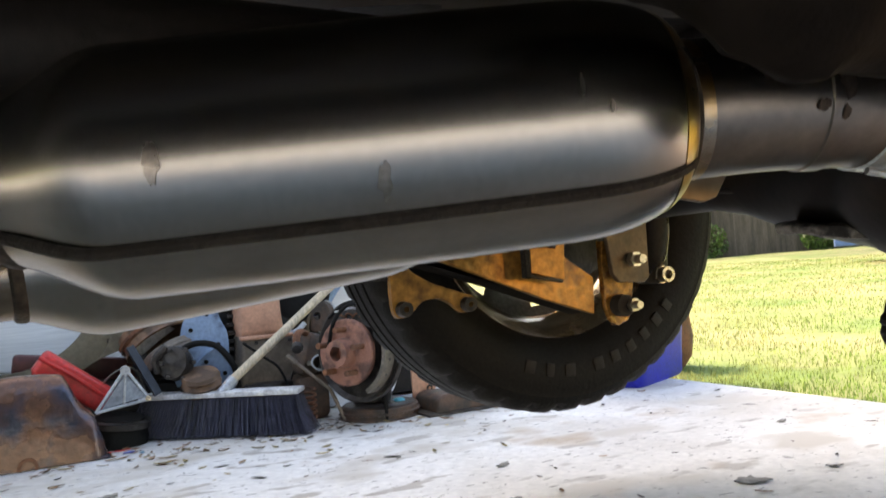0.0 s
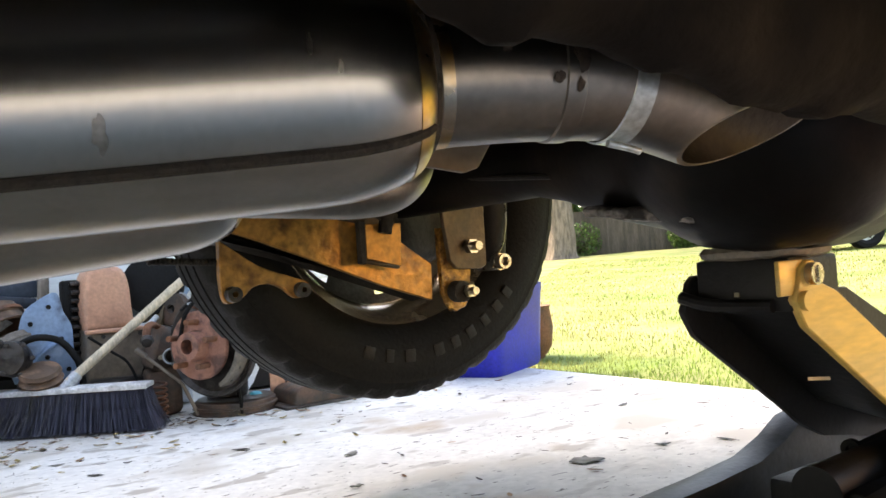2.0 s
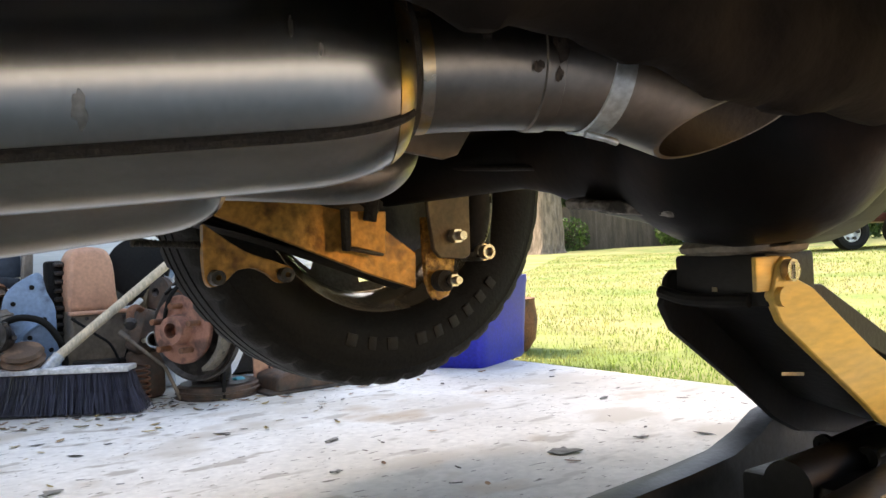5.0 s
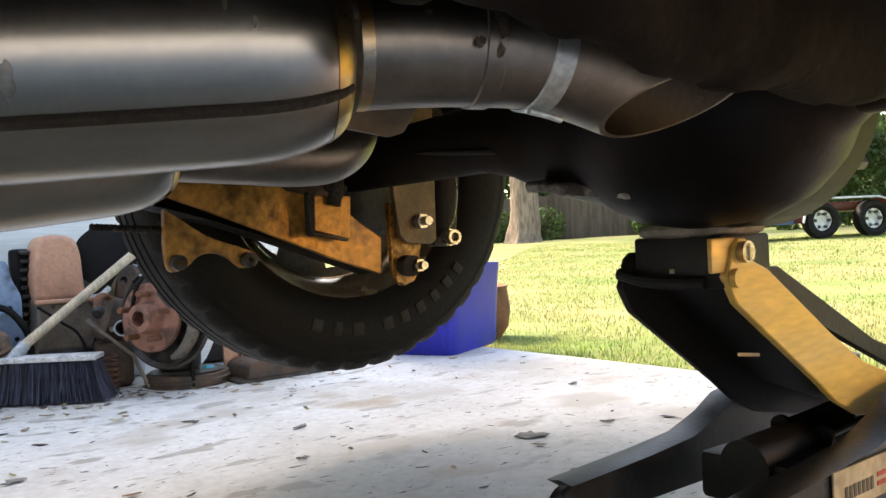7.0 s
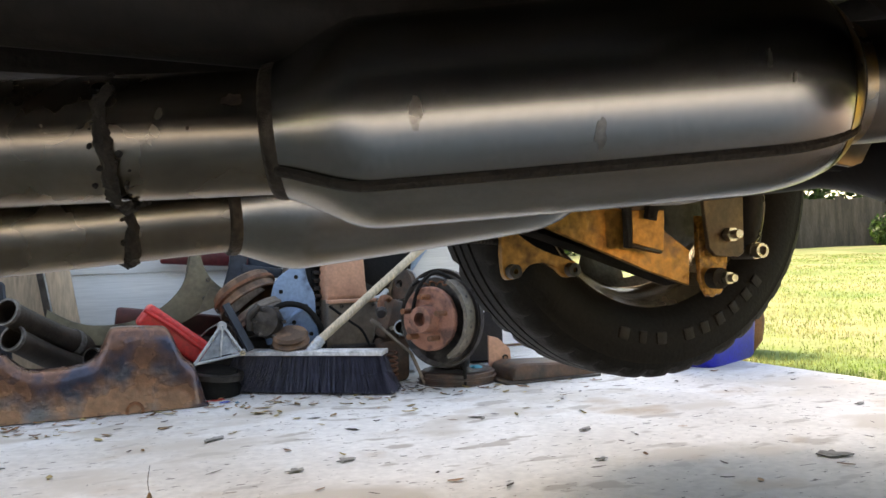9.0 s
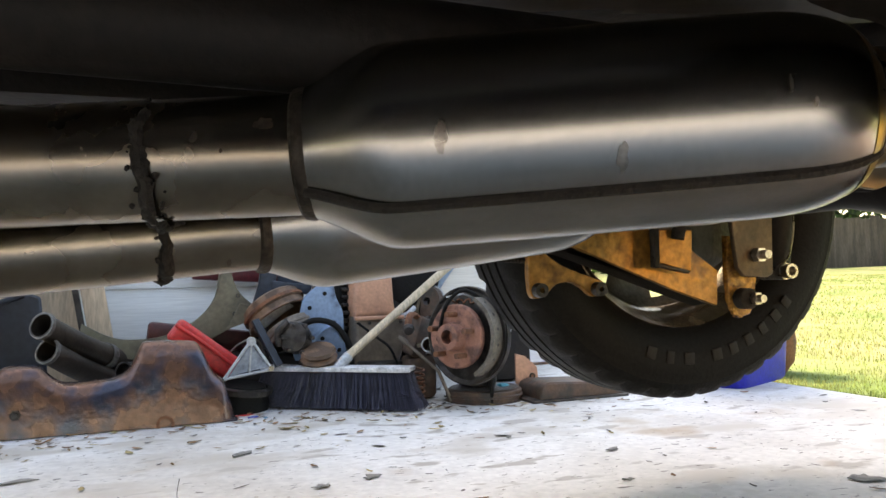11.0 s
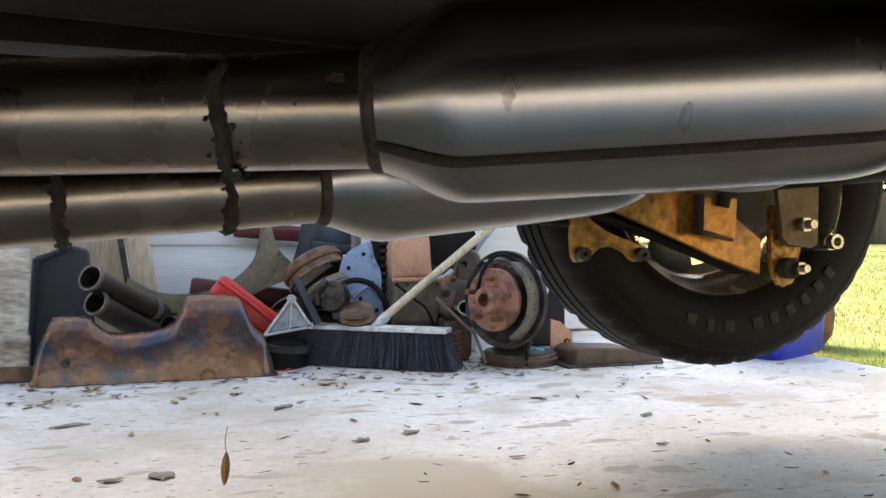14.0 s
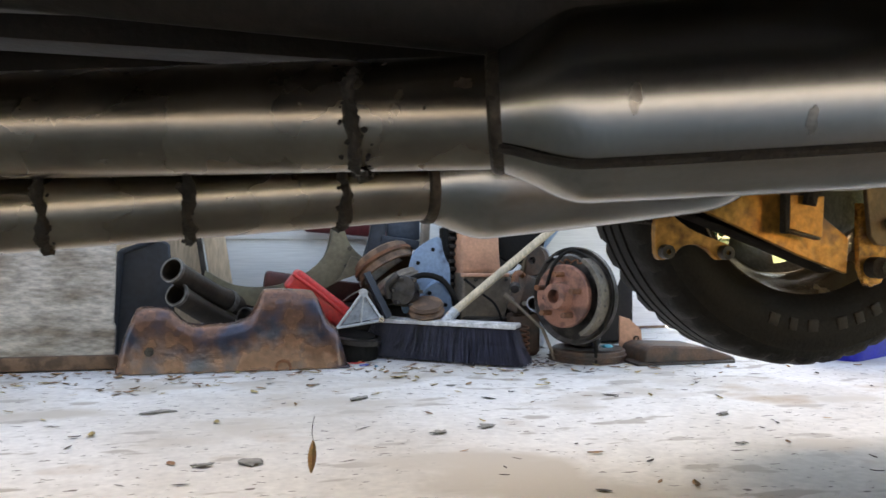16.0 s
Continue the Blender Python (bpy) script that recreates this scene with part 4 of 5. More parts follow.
def red_jug():
    ob = thing("red_jug", (0.33, 2.42, 0), "bright red plastic jug tipped on its side", "jug")
    bm = box((0.326, 2.44, 0.190), (0.215, 0.11, 0.075), 0.014, (0, 38, 0), 3)
    part("body", bm, red_plastic, ob)
    part("base_support", box((0.34, 2.44, 0.06), (0.10, 0.09, 0.12), 0.01), iron, ob)
    part("rim", sweep(spline([(0.245, 2.385, 0.268), (0.33, 2.38, 0.205), (0.405, 2.385, 0.140)], 5), 0.006, 8), red_plastic, ob)


red_jug()


def bracket():
    ob = thing("engine_bracket", (0.45, 2.34, 0), "grey cast triangular bracket on a black rubber foot", "bracket")
    # web is a darker copy of the cast metal, shade between ribs coloured in
    part("web", plate([(0.456, 0.205), (0.505, 0.133), (0.39, 0.112)], 2.335, 0.006, 0.001), mat("shaded_cast_web", (0.36, 0.42, 0.50), 0.45, 0.3, 0.6, 20, 120, 0.2), ob)
    part("middle_rib", rod((0.456, 2.331, 0.205), (0.448, 2.331, 0.120), 0.0035, 8), grey_metal, ob)
    for a, b in (((0.456, 0.216), (0.515, 0.126)), ((0.456, 0.216), (0.375, 0.105)), ((0.375, 0.105), (0.515, 0.126))):
        part("rib", rod((a[0], 2.332, a[1]), (b[0], 2.332, b[1]), 0.0048, 10), grey_metal, ob)
    part("eye", lathe([(0.005, -0.01), (0.013, -0.01), (0.013, 0.01), (0.005, 0.01)], (0.456, 2.335, 0.212), (0, 1, 0), 18, True), grey_metal, ob)
    part("rubber_foot", lathe([(0.0, 0.0), (0.085, 0.0), (0.088, 0.03), (0.075, 0.07), (0.07, 0.082), (0.0, 0.085)], (0.425, 2.40, 0.0), (0.12, -0.1, 1), 36), rubber, ob)
    part("foot_ring", lathe([(0.080, 0.062), (0.092, 0.060), (0.092, 0.076), (0.078, 0.080)], (0.425, 2.40, 0.0), (0.12, -0.1, 1), 36, True), iron, ob)
    part("strut", sweep([(0.48, 2.42, 0.27), (0.545, 2.38, 0.13)], 0.020, 4, True, (1, 0.7)), slate, ob)
    part("bolt", bolt((0.512, 2.328, 0.128), 0.009, 0.012), zinc, ob)


bracket()


def drum(name, c, axis, r, h, m, label, cat="brake drum", group="brake drums"):
    ob = thing(name, (c[0], c[1], max(0, c[2] - r)), label, cat, group)
    part("shell", lathe([(0.02, h), (r * 0.55, h), (r * 0.62, h * 0.9), (r * 0.9, h * 0.9), (r, h * 0.8), (r, h * 0.55), (r * 1.04, h * 0.5), (r * 1.04, h * 0.38), (r, h * 0.34), (r, h * 0.1), (r * 1.06, h * 0.06), (r * 1.06, 0.0), (r * 0.94, 0.0), (r * 0.92, h * 0.7), (0.02, h * 0.75)], c, axis, 44), m, ob)
    return ob


d1 = drum("brake_drum", (0.575, 2.53, 0.268), (-0.40, 0.42, 0.80), 0.098, 0.075, belt_m, "rust-brown brake drum tipped on the heap")
part("lining", lathe([(0.1045, 0.030), (0.107, 0.030), (0.107, 0.040), (0.1045, 0.040)], (0.575, 2.53, 0.268), (-0.40, 0.42, 0.80), 44, True), rust, d1)
d1b = drum("brake_drum", (0.610, 2.50, 0.205), (-0.40, 0.42, 0.80), 0.085, 0.05, backing, "tan dusty brake drum under another")
# added dark block, stands in for the shaded gaps between the parts
solo("heap_core", jitter(box((0.62, 2.62, 0.075), (0.60, 0.30, 0.16), 0.03), 0.02, 8), under, "dark filler block for the shaded gaps deep in the heap", "engine block")


def alternator():
    ob = thing("alternator", (0.60, 2.40, 0.0), "greasy black alternator with a ribbed pulley", "alternator")
    part("housing", jitter(lathe([(0.0, -0.045), (0.03, -0.045), (0.046, -0.03), (0.05, 0.0), (0.046, 0.03), (0.0, 0.04)], (0.600, 2.40, 0.212), (-0.5, -0.8, 0.1), 28), 0.006, 40), iron, ob)
    for k in range(6):
        part("cooling_rib", box((0.60 + 0.045 * math.cos(k), 2.375, 0.212 + 0.045 * math.sin(k)), (0.012, 0.05, 0.012), 0.003), iron, ob)
    part("mounting_arm", sweep(spline([(0.55, 2.40, 0.19), (0.545, 2.39, 0.23), (0.575, 2.38, 0.265)], 5), 0.012, 10), iron, ob)
    part("pulley", lathe([(0.0, -0.03), (0.05, -0.03), (0.056, -0.02), (0.046, -0.012), (0.058, 0.0), (0.046, 0.010), (0.056, 0.02), (0.05, 0.03), (0.0, 0.03)], (0.665, 2.36, 0.150), (-0.15, -0.35, 0.9), 36), belt_m, ob)
    part("stand", lathe([(0.055, 0.0), (0.065, 0.01), (0.05, 0.05), (0.045, 0.14)], (0.655, 2.40, 0.0), (0, 0, 1), 24), iron, ob)


alternator()
fl_out = outline([(0.62, 0.10), (0.60, 0.20), (0.625, 0.27), (0.645, 0.335), (0.695, 0.375), (0.735, 0.385), (0.75, 0.33), (0.772, 0.28), (0.775, 0.19), (0.79, 0.10), (0.76, 0.0), (0.64, 0.0)], 4)
bf = thing("inner_wing", (0.69, 2.48, 0), "faded blue sheet metal inner wing with bolt holes", "wing panel")
part("sheet", jitter(plate(fl_out, 2.47, 0.006, 0.001), 0.004, 9), blue_metal, bf)
part("bead", sweep(spline([(0.64, 2.466, 0.07), (0.66, 2.464, 0.18), (0.73, 2.464, 0.24), (0.77, 2.466, 0.20)], 6), 0.007, 8), blue_metal, bf)
for u, z in ((0.66, 0.30), (0.71, 0.345), (0.74, 0.25), (0.70, 0.20), (0.755, 0.16), (0.68, 0.12), (0.72, 0.08)):
    part("bolt_hole", lathe([(0.0, -0.001), (0.007, -0.001), (0.007, 0.001)], (u, 2.462, z), (0, 1, 0), 12), rubber, bf)
solo("rubber_hose", sweep(spline([(0.60, 2.42, 0.235), (0.66, 2.41, 0.262), (0.72, 2.40, 0.250), (0.757, 2.39, 0.205), (0.775, 2.39, 0.150), (0.78, 2.39, 0.012)], 8), 0.0095, 12), rubber, "black rubber hose curving over the heap", "hose")


def toothed_column():
    ob = thing("timing_cover", (0.77, 2.52, 0), "black toothed casting standing in the heap", "casting")
    part("column", box((0.785, 2.55, 0.21), (0.05, 0.06, 0.42), 0.01), rubber, ob)
    for i in range(9):
        part("tooth", box((0.793, 2.515, 0.20 + 0.026 * i), (0.028, 0.02, 0.013), 0.004), iron, ob)


toothed_column()


def gear_case():
    ob = thing("gearbox_case", (0.87, 2.55, 0), "faded red-brown gearbox case with a rounded shoulder", "gearbox")
    up = outline([(0.805, 0.26), (0.80, 0.33), (0.812, 0.42), (0.84, 0.455), (0.91, 0.45), (0.935, 0.40), (0.942, 0.30), (0.95, 0.262)], 4)
    part("upper_case", jitter(pressing(up, 2.44, 0.16, 0.018), 0.003, 12), copper_paint, ob)
    low = outline([(0.80, 0.265), (0.955, 0.262), (0.972, 0.22), (0.965, 0.16), (0.945, 0.10), (0.95, 0.0), (0.80, 0.0), (0.788, 0.12), (0.80, 0.2)], 3)
    part("lower_case", jitter(pressing(low, 2.41, 0.20, 0.014), 0.005, 16), backing, ob)
    part("flange", box((0.878, 2.415, 0.262), (0.165, 0.03, 0.012), 0.004), copper_paint, ob)
    for i in range(5):
        part("case_bolt", bolt((0.808 + 0.035 * i, 2.408, 0.246), 0.006, 0.010), iron, ob)
    part("sump", jitter(box((0.872, 2.395, 0.075), (0.15, 0.06, 0.10), 0.012), 0.006, 25), iron, ob)


gear_case()


def clutch_disc():
    ob = thing("cooling_fan_hub", (1.0, 2.5, 0), "black fan hub with a pale oval badge", "fan hub")
    part("disc", lathe([(0.0, -0.012), (0.055, -0.014), (0.085, -0.004), (0.095, 0.008), (0.092, 0.02), (0.0, 0.03)], (1.022, 2.50, 0.388), (-0.3, -0.9, 0.15), 40), rubber, ob)
    part("badge", lathe([(0.0, -0.019), (0.020, -0.019), (0.024, -0.014)], (1.028, 2.50, 0.379), (-0.3, -0.9, 0.15), 24), grey_metal, ob)
    part("post", sweep([(1.01, 2.53, 0.0), (1.01, 2.52, 0.40)], 0.022, 12), iron, ob)
    ob2 = thing("idler_pulley", (1.03, 2.36, 0), "bright-edged rusty idler pulley", "pulley")
    part("wheel", lathe([(0.014, -0.01), (0.03, -0.012), (0.042, -0.018), (0.052, -0.018), (0.048, 0.0), (0.052, 0.016), (0.014, 0.016)], (1.066, 2.45, 0.308), (-0.8, -0.6, 0.1), 32, True), brown_iron, ob2)
    part("edge", lathe([(0.050, -0.020), (0.055, -0.019), (0.055, -0.012), (0.050, -0.013)], (1.066, 2.45, 0.308), (-0.8, -0.6, 0.1), 32, True), grey_metal, ob2)
    part("bracket_arm", sweep(spline([(1.04, 2.48, 0.318), (1.02, 2.47, 0.24), (1.01, 2.48, 0.12), (1.03, 2.48, 0.0)], 5), 0.022, 8, True, (1, 0.5)), amber_dark, ob2)
    part("bright_arm", sweep(spline([(0.95, 2.43, 0.265), (0.98, 2.43, 0.268), (1.01, 2.44, 0.29)], 5), 0.009, 8), grey_metal, ob2)


clutch_disc()
solo("blue_grey_tube", hollow([(0.995, 2.27, 0.178), (1.06, 2.42, 0.16), (1.10, 2.50, 0.02)], 0.024, 0.004, 22), grey_metal, "pale blue-grey metal tube with an open end", "tube")
solo("tie_rod", merge(rod((0.912, 2.28, 0.198), (1.01, 2.23, 0.100), 0.0050), rod((0.902, 2.285, 0.207), (0.925, 2.272, 0.186), 0.0085), rod((1.01, 2.23, 0.100), (1.05, 2.22, 0.0), 0.0055)), backing, "thin steel tie rod leaning in the heap", "rod")


shoe_m = mat("tan_brake_lining", (0.17, 0.145, 0.115), 0.6, 0, 0.6, 20, 120, 0.3)


def brake_hub():
    c, ax = Vector((1.028, 2.115, 0.212)), Vector((-0.86, -0.51, 0.03)).normalized()
    ob = thing("wheel_hub", (1.08, 2.15, 0.05), "rusty five-stud wheel hub with its brake backing plate", "wheel hub")
    hub = part("hub_flange", lathe([(0.0, 0.012), (0.02, 0.012), (0.021, 0.050), (0.038, 0.048), (0.044, 0.012), (0.055, 0.009), (0.092, 0.008), (0.096, 0.003), (0.096, -0.010), (0.05, -0.012), (0.0, -0.012)], c, ax, 44), rust_hub, ob)
    s = ax.cross(Vector((0, 0, 1))).normalized()
    t = s.cross(ax)
    for k in range(5):
        a = 2 * math.pi * k / 5 + 0.35
        p = c + (s * math.cos(a) + t * math.sin(a)) * 0.066
        part("stud", rod(p, p + ax * 0.052, 0.0085, 12), rust, hub)
    part("backing_plate", lathe([(0.0, -0.055), (0.10, -0.055), (0.135, -0.06), (0.146, -0.05), (0.150, -0.05), (0.150, -0.068), (0.0, -0.078)], c, ax, 56), iron, ob)
    part("hub_tube", rod(c - ax * 0.01, c - ax * 0.20, 0.045, 24), iron, ob)
    # one curved brake shoe
    bm = bmesh.new()
    rings = []
    for i in range(17):
        a = radians(-62 + 124 * i / 16)
        e = t * math.sin(a) - s * math.cos(a)
        rings.append([bm.verts.new(c + e * r + ax * h) for r, h in ((0.120, -0.050), (0.132, -0.050), (0.132, -0.006), (0.120, -0.006))])
    for q, w in zip(rings, rings[1:]):
        for k in range(4):
            bm.faces.new((q[k], q[(k + 1) % 4], w[(k + 1) % 4], w[k]))
    shoe = part("brake_shoe", bm, shoe_m, ob, "brown dusty brake shoe")
    for k in range(6):
        a = radians(-50 + 20 * k)
        p = c + (t * math.sin(a) - s * math.cos(a)) * 0.1322 - ax * 0.028
        part("rivet", rod(p, p + (t * math.sin(a) - s * math.cos(a)) * 0.0012, 0.005, 8), iron, shoe)
    part("spring_coil", sweep([c + t * (0.105 + 0.006 * math.sin(i)) + s * (0.05 - 0.005 * i) - ax * (0.03 + 0.006 * math.cos(i * 1.3)) for i in range(20)], 0.003, 6), rust, ob)
    part("knuckle", jitter(box((1.15, 2.26, 0.13), (0.10, 0.14, 0.18), 0.02), 0.01, 15), iron, ob)


brake_hub()
kn = thing("steering_knuckle", (0.98, 2.33, 0), "rusty brown steering knuckle with a bent arm", "steering knuckle")
part("casting", jitter(merge(box((0.985, 2.34, 0.20), (0.07, 0.06, 0.13), 0.015, (12, 18, 30)), box((0.99, 2.36, 0.07), (0.10, 0.09, 0.14), 0.02)), 0.010, 24), brown_iron, kn)
part("arm", jitter(sweep(spline([(0.985, 2.33, 0.26), (0.955, 2.30, 0.275), (0.935, 2.28, 0.262), (0.93, 2.27, 0.235)], 5), 0.012, 8, True, (1, 0.7)), 0.003, 40), rust, kn, "orange rusted bent arm")
part("ball_joint", lathe([(0.0, -0.016), (0.014, -0.014), (0.019, 0.0), (0.014, 0.014), (0.0, 0.016)], (0.93, 2.27, 0.23), (0.3, 0.8, 0.4), 20), iron, kn)
part("pinch_bolt", bolt((0.975, 2.305, 0.175), 0.008, 0.014), zinc, kn)
f1 = drum("brake_disc", (1.165, 2.23, 0.0), (0, 0, 1), 0.118, 0.042, brown_iron, "flat rusty brake drum lying on the concrete", "brake drum", "brake drums")
part("top_face", lathe([(0.0, 0.0425), (0.09, 0.0425), (0.110, 0.040)], (1.165, 2.23, 0.0), (0, 0, 1), 40), iron, f1)
f2 = thing("suspension_pan", (1.40, 2.16, 0), "dark rusty pressed steel pan lying on the concrete", "pan")
part("pan_body", jitter(plate([(1.285, 0.0), (1.29, 0.046), (1.32, 0.058), (1.50, 0.050), (1.60, 0.016), (1.61, 0.0)], 2.08, 0.16, 0.006), 0.002, 15), brown_iron, f2)
part("pan_lip", box((1.42, 2.155, 0.004), (0.34, 0.19, 0.008), 0.002), iron, f2)
f3 = thing("rust_bracket", (1.25, 2.25, 0), "rusty upright bracket with a bolt hole", "bracket")
part("web", plate([(1.285, 0.0), (1.285, 0.135), (1.320, 0.125), (1.362, 0.088), (1.372, 0.0)], 2.245, 0.008, 0.001), copper_paint, f3)
part("foot", box((1.328, 2.268, 0.005), (0.08, 0.05, 0.008), 0.002), rust, f3)
part("hole_rim", lathe([(0.005, -0.002), (0.010, -0.002), (0.010, 0.002)], (1.343, 2.243, 0.060), (0, 1, 0), 14), iron, f3)
pw = thing("pale_trim", (0.55, 2.5, 0.0), "pale grey sheet metal wedge lying across the heap", "trim piece")
part("wedge", pressing([(0.474, 0.268), (0.530, 0.292), (0.603, 0.322), (0.631, 0.305), (0.585, 0.275), (0.538, 0.238), (0.487, 0.215)], 2.565, 0.02, 0.004), grey_metal, pw)
part("leg", box((0.53, 2.58, 0.12), (0.03, 0.02, 0.24), 0.004), iron, pw)
solo("cyan_rag", jitter(lathe([(0.0, 0.0), (0.035, 0.0), (0.04, 0.02), (0.02, 0.045), (0.0, 0.05)], (1.22, 2.20, 0.0), (0, 0, 1), 18), 0.018, 30), tarp, "crumpled cyan plastic scrap", "plastic scrap")
# second added filler, darkens the gaps at the back of the heap
solo("heap_gap_fill", jitter(box((1.25, 2.70, 0.17), (0.5, 0.30, 0.34), 0.03), 0.02, 8), under, "dark filler block for the shaded gaps at the back of the heap", "engine block")
wg = thing("wing_edge", (1.16, 2.62, 0), "pale blue-grey wing panel standing on edge", "wing panel")
part("sheet", plate(outline([(1.10, 0.30), (1.16, 0.40), (1.26, 0.52), (1.40, 0.60), (1.46, 0.42), (1.40, 0.20), (1.30, 0.0), (1.12, 0.0)], 4), 2.50, 0.008, 0.002), siding_m, wg)
part("trim_strip", sweep(spline([(1.09, 2.494, 0.33), (1.16, 2.494, 0.42), (1.27, 2.494, 0.54)], 6), 0.015, 8, True, (0.4, 1)), blue_metal, wg)


def wire(pts, r, m, label):
    solo("wire", sweep(spline(pts, 7), r, 8), m, label, "wire", "wires in the heap")


wire([(0.985, 2.16, 0.20), (1.00, 2.13, 0.30), (1.05, 2.12, 0.348), (1.10, 2.10, 0.32), (1.13, 2.10, 0.24), (1.14, 2.12, 0.0)], 0.006, rubber, "black cable looped over the rusty hub")
wire([(1.01, 2.20, 0.31), (1.05, 2.15, 0.352), (1.09, 2.14, 0.338), (1.13, 2.16, 0.29), (1.16, 2.18, 0.0)], 0.0045, rubber, "black cable looped over the rusty hub")
wire([(1.02, 2.17, 0.328), (1.06, 2.13, 0.336), (1.095, 2.12, 0.318), (1.12, 2.13, 0.30)], 0.003, grey_metal, "bright bare wire over the rusty hub")
wire([(0.52, 2.45, 0.13), (0.50, 2.42, 0.19), (0.47, 2.40, 0.215), (0.43, 2.41, 0.20), (0.40, 2.43, 0.17)], 0.003, grey_worn, "thin bent wire behind the bracket")
wire([(0.80, 2.40, 0.25), (0.86, 2.38, 0.20), (0.90, 2.36, 0.16), (0.93, 2.33, 0.06), (0.95, 2.33, 0.004)], 0.004, rubber, "black cable hanging down the gearbox")
coil = thing("coil_spring", (0.955, 2.26, 0.0), "rusty coil spring standing in the heap", "spring")
part("coil", sweep([(0.955 + 0.022 * math.cos(i * 0.5), 2.27 + 0.022 * math.sin(i * 0.5), 0.004 + 0.0013 * i) for i in range(80)], 0.0035, 6), rust, coil)


# ---- broom ----
def broom():
    a, b = Vector((0.500, 2.470, 0)), Vector((0.918, 2.150, 0))
    d = (b - a).normalized()
    n = Vector((-d.y, d.x, 0))
    if n.y > 0:
        n = -n      # towards the open slab
    mid = (a + b) / 2
    ob = thing("push_broom", tuple(mid), "push broom with navy-black bristles and a wooden handle", "broom")
    ang = math.degrees(math.atan2(d.y, d.x))
    L = (b - a).length
    part("block", box((mid.x, mid.y, 0.119), (L * 0.93, 0.056, 0.014), 0.004, (2, 0, ang)), bristle_cap, ob, "grey capped broom block")
    part("cap_strip", box((mid.x + n.x * 0.031, mid.y + n.y * 0.031, 0.117), (L * 0.93, 0.003, 0.013), 0.001, (2, 0, ang)), bristle_cap, ob)
    rng = random.Random(8)
    verts, faces = [], []
    for i in range(64):
        for j in range(5):
            for k in range(9):
                s = (i + 0.5) / 64 - 0.5 + rng.gauss(0, 0.003)
                w = (j - 2) / 2
                top = mid + d * s * L * 0.9 + n * w * 0.024 + Vector((0, 0, 0.112))
                flare = d * (s * L * 0.17 + rng.gauss(0, 0.008)) + n * (w * 0.020 + 0.020 + rng.gauss(0, 0.007))
                bot = top + flare
                bot.z = 0.004 + abs(rng.gauss(0, 0.003))
                m = (top + bot) / 2 - flare * 0.12
                q = d * 0.0011
                i0 = len(verts)
                for p in (top, m, bot):
                    verts.extend([p - q, p + q, p + n * 0.0016])
                for f in (0, 3):
                    for e in range(3):
                        faces.append((i0 + f + e, i0 + f + (e + 1) % 3, i0 + f + 3 + (e + 1) % 3, i0 + f + 3 + e))
    bm = bmesh.new()
    me = bpy.data.meshes.new("tmp")
    me.from_pydata([tuple(v) for v in verts], [], faces)
    bm.from_mesh(me)
    bpy.data.meshes.remove(me)
    part("bristles", bm, bristle_m, ob, "dense navy-black bristles", smooth=False)
    foot = mid + Vector((0.0, 0.0, 0.125))
    top = foot + Vector((0.416, 0.090, 0.3035)) * 2.4
    part("socket", sweep([foot - Vector((0, 0, 0.01)), foot + (top - foot) * 0.04], 0.017, 16), grey_metal, ob)
    part("handle", sweep([foot + (top - foot) * 0.015, top], 0.0135, 18), wood_handle, ob, "pale wooden handle")


broom()


# ---- blue bin and the rusty pot behind it ----
def bin_():
    ob = thing("recycling_bin", (2.072, 2.188, 0), "blue plastic recycling bin at the slab corner", "bin")
    bm = bmesh.new()
    rings = []
    for z, k in ((0.0, 0.86), (0.012, 0.90), (0.10, 0.925), (0.265, 0.985), (0.275, 1.0), (0.30, 1.0), (0.30, 0.95), (0.265, 0.945), (0.02, 0.86)):
        ring = []
        for i in range(32):
            a = 2 * math.pi * i / 32
            e = 0.22
            x = math.copysign(abs(math.cos(a)) ** e, math.cos(a)) * 0.215 * k
            y = math.copysign(abs(math.sin(a)) ** e, math.sin(a)) * 0.165 * k
            ring.append(bm.verts.new(Matrix.Rotation(radians(25), 4, "Z") @ Vector((x, y, z)) + Vector((2.085, 2.195, 0))))
        rings.append(ring)
    for p, q in zip(rings, rings[1:]):
        for i in range(32):
            bm.faces.new((p[i], p[(i + 1) % 32], q[(i + 1) % 32], q[i]))
    bm.faces.new(rings[0])
    bm.faces.new(rings[-1])
    part("tub", bm, blue_plastic, ob)
    pot = thing("rusty_pot", (2.51, 2.47, -0.03), "brown rusty pot in the grass behind the bin", "pot")
    part("pot_body", lathe([(0.0, 0.0), (0.08, 0.0), (0.115, 0.05), (0.125, 0.13), (0.115, 0.21), (0.12, 0.22), (0.11, 0.22), (0.0, 0.20)], (2.51, 2.47, -0.03), (0, 0, 1), 32), rust, pot)


bin_()

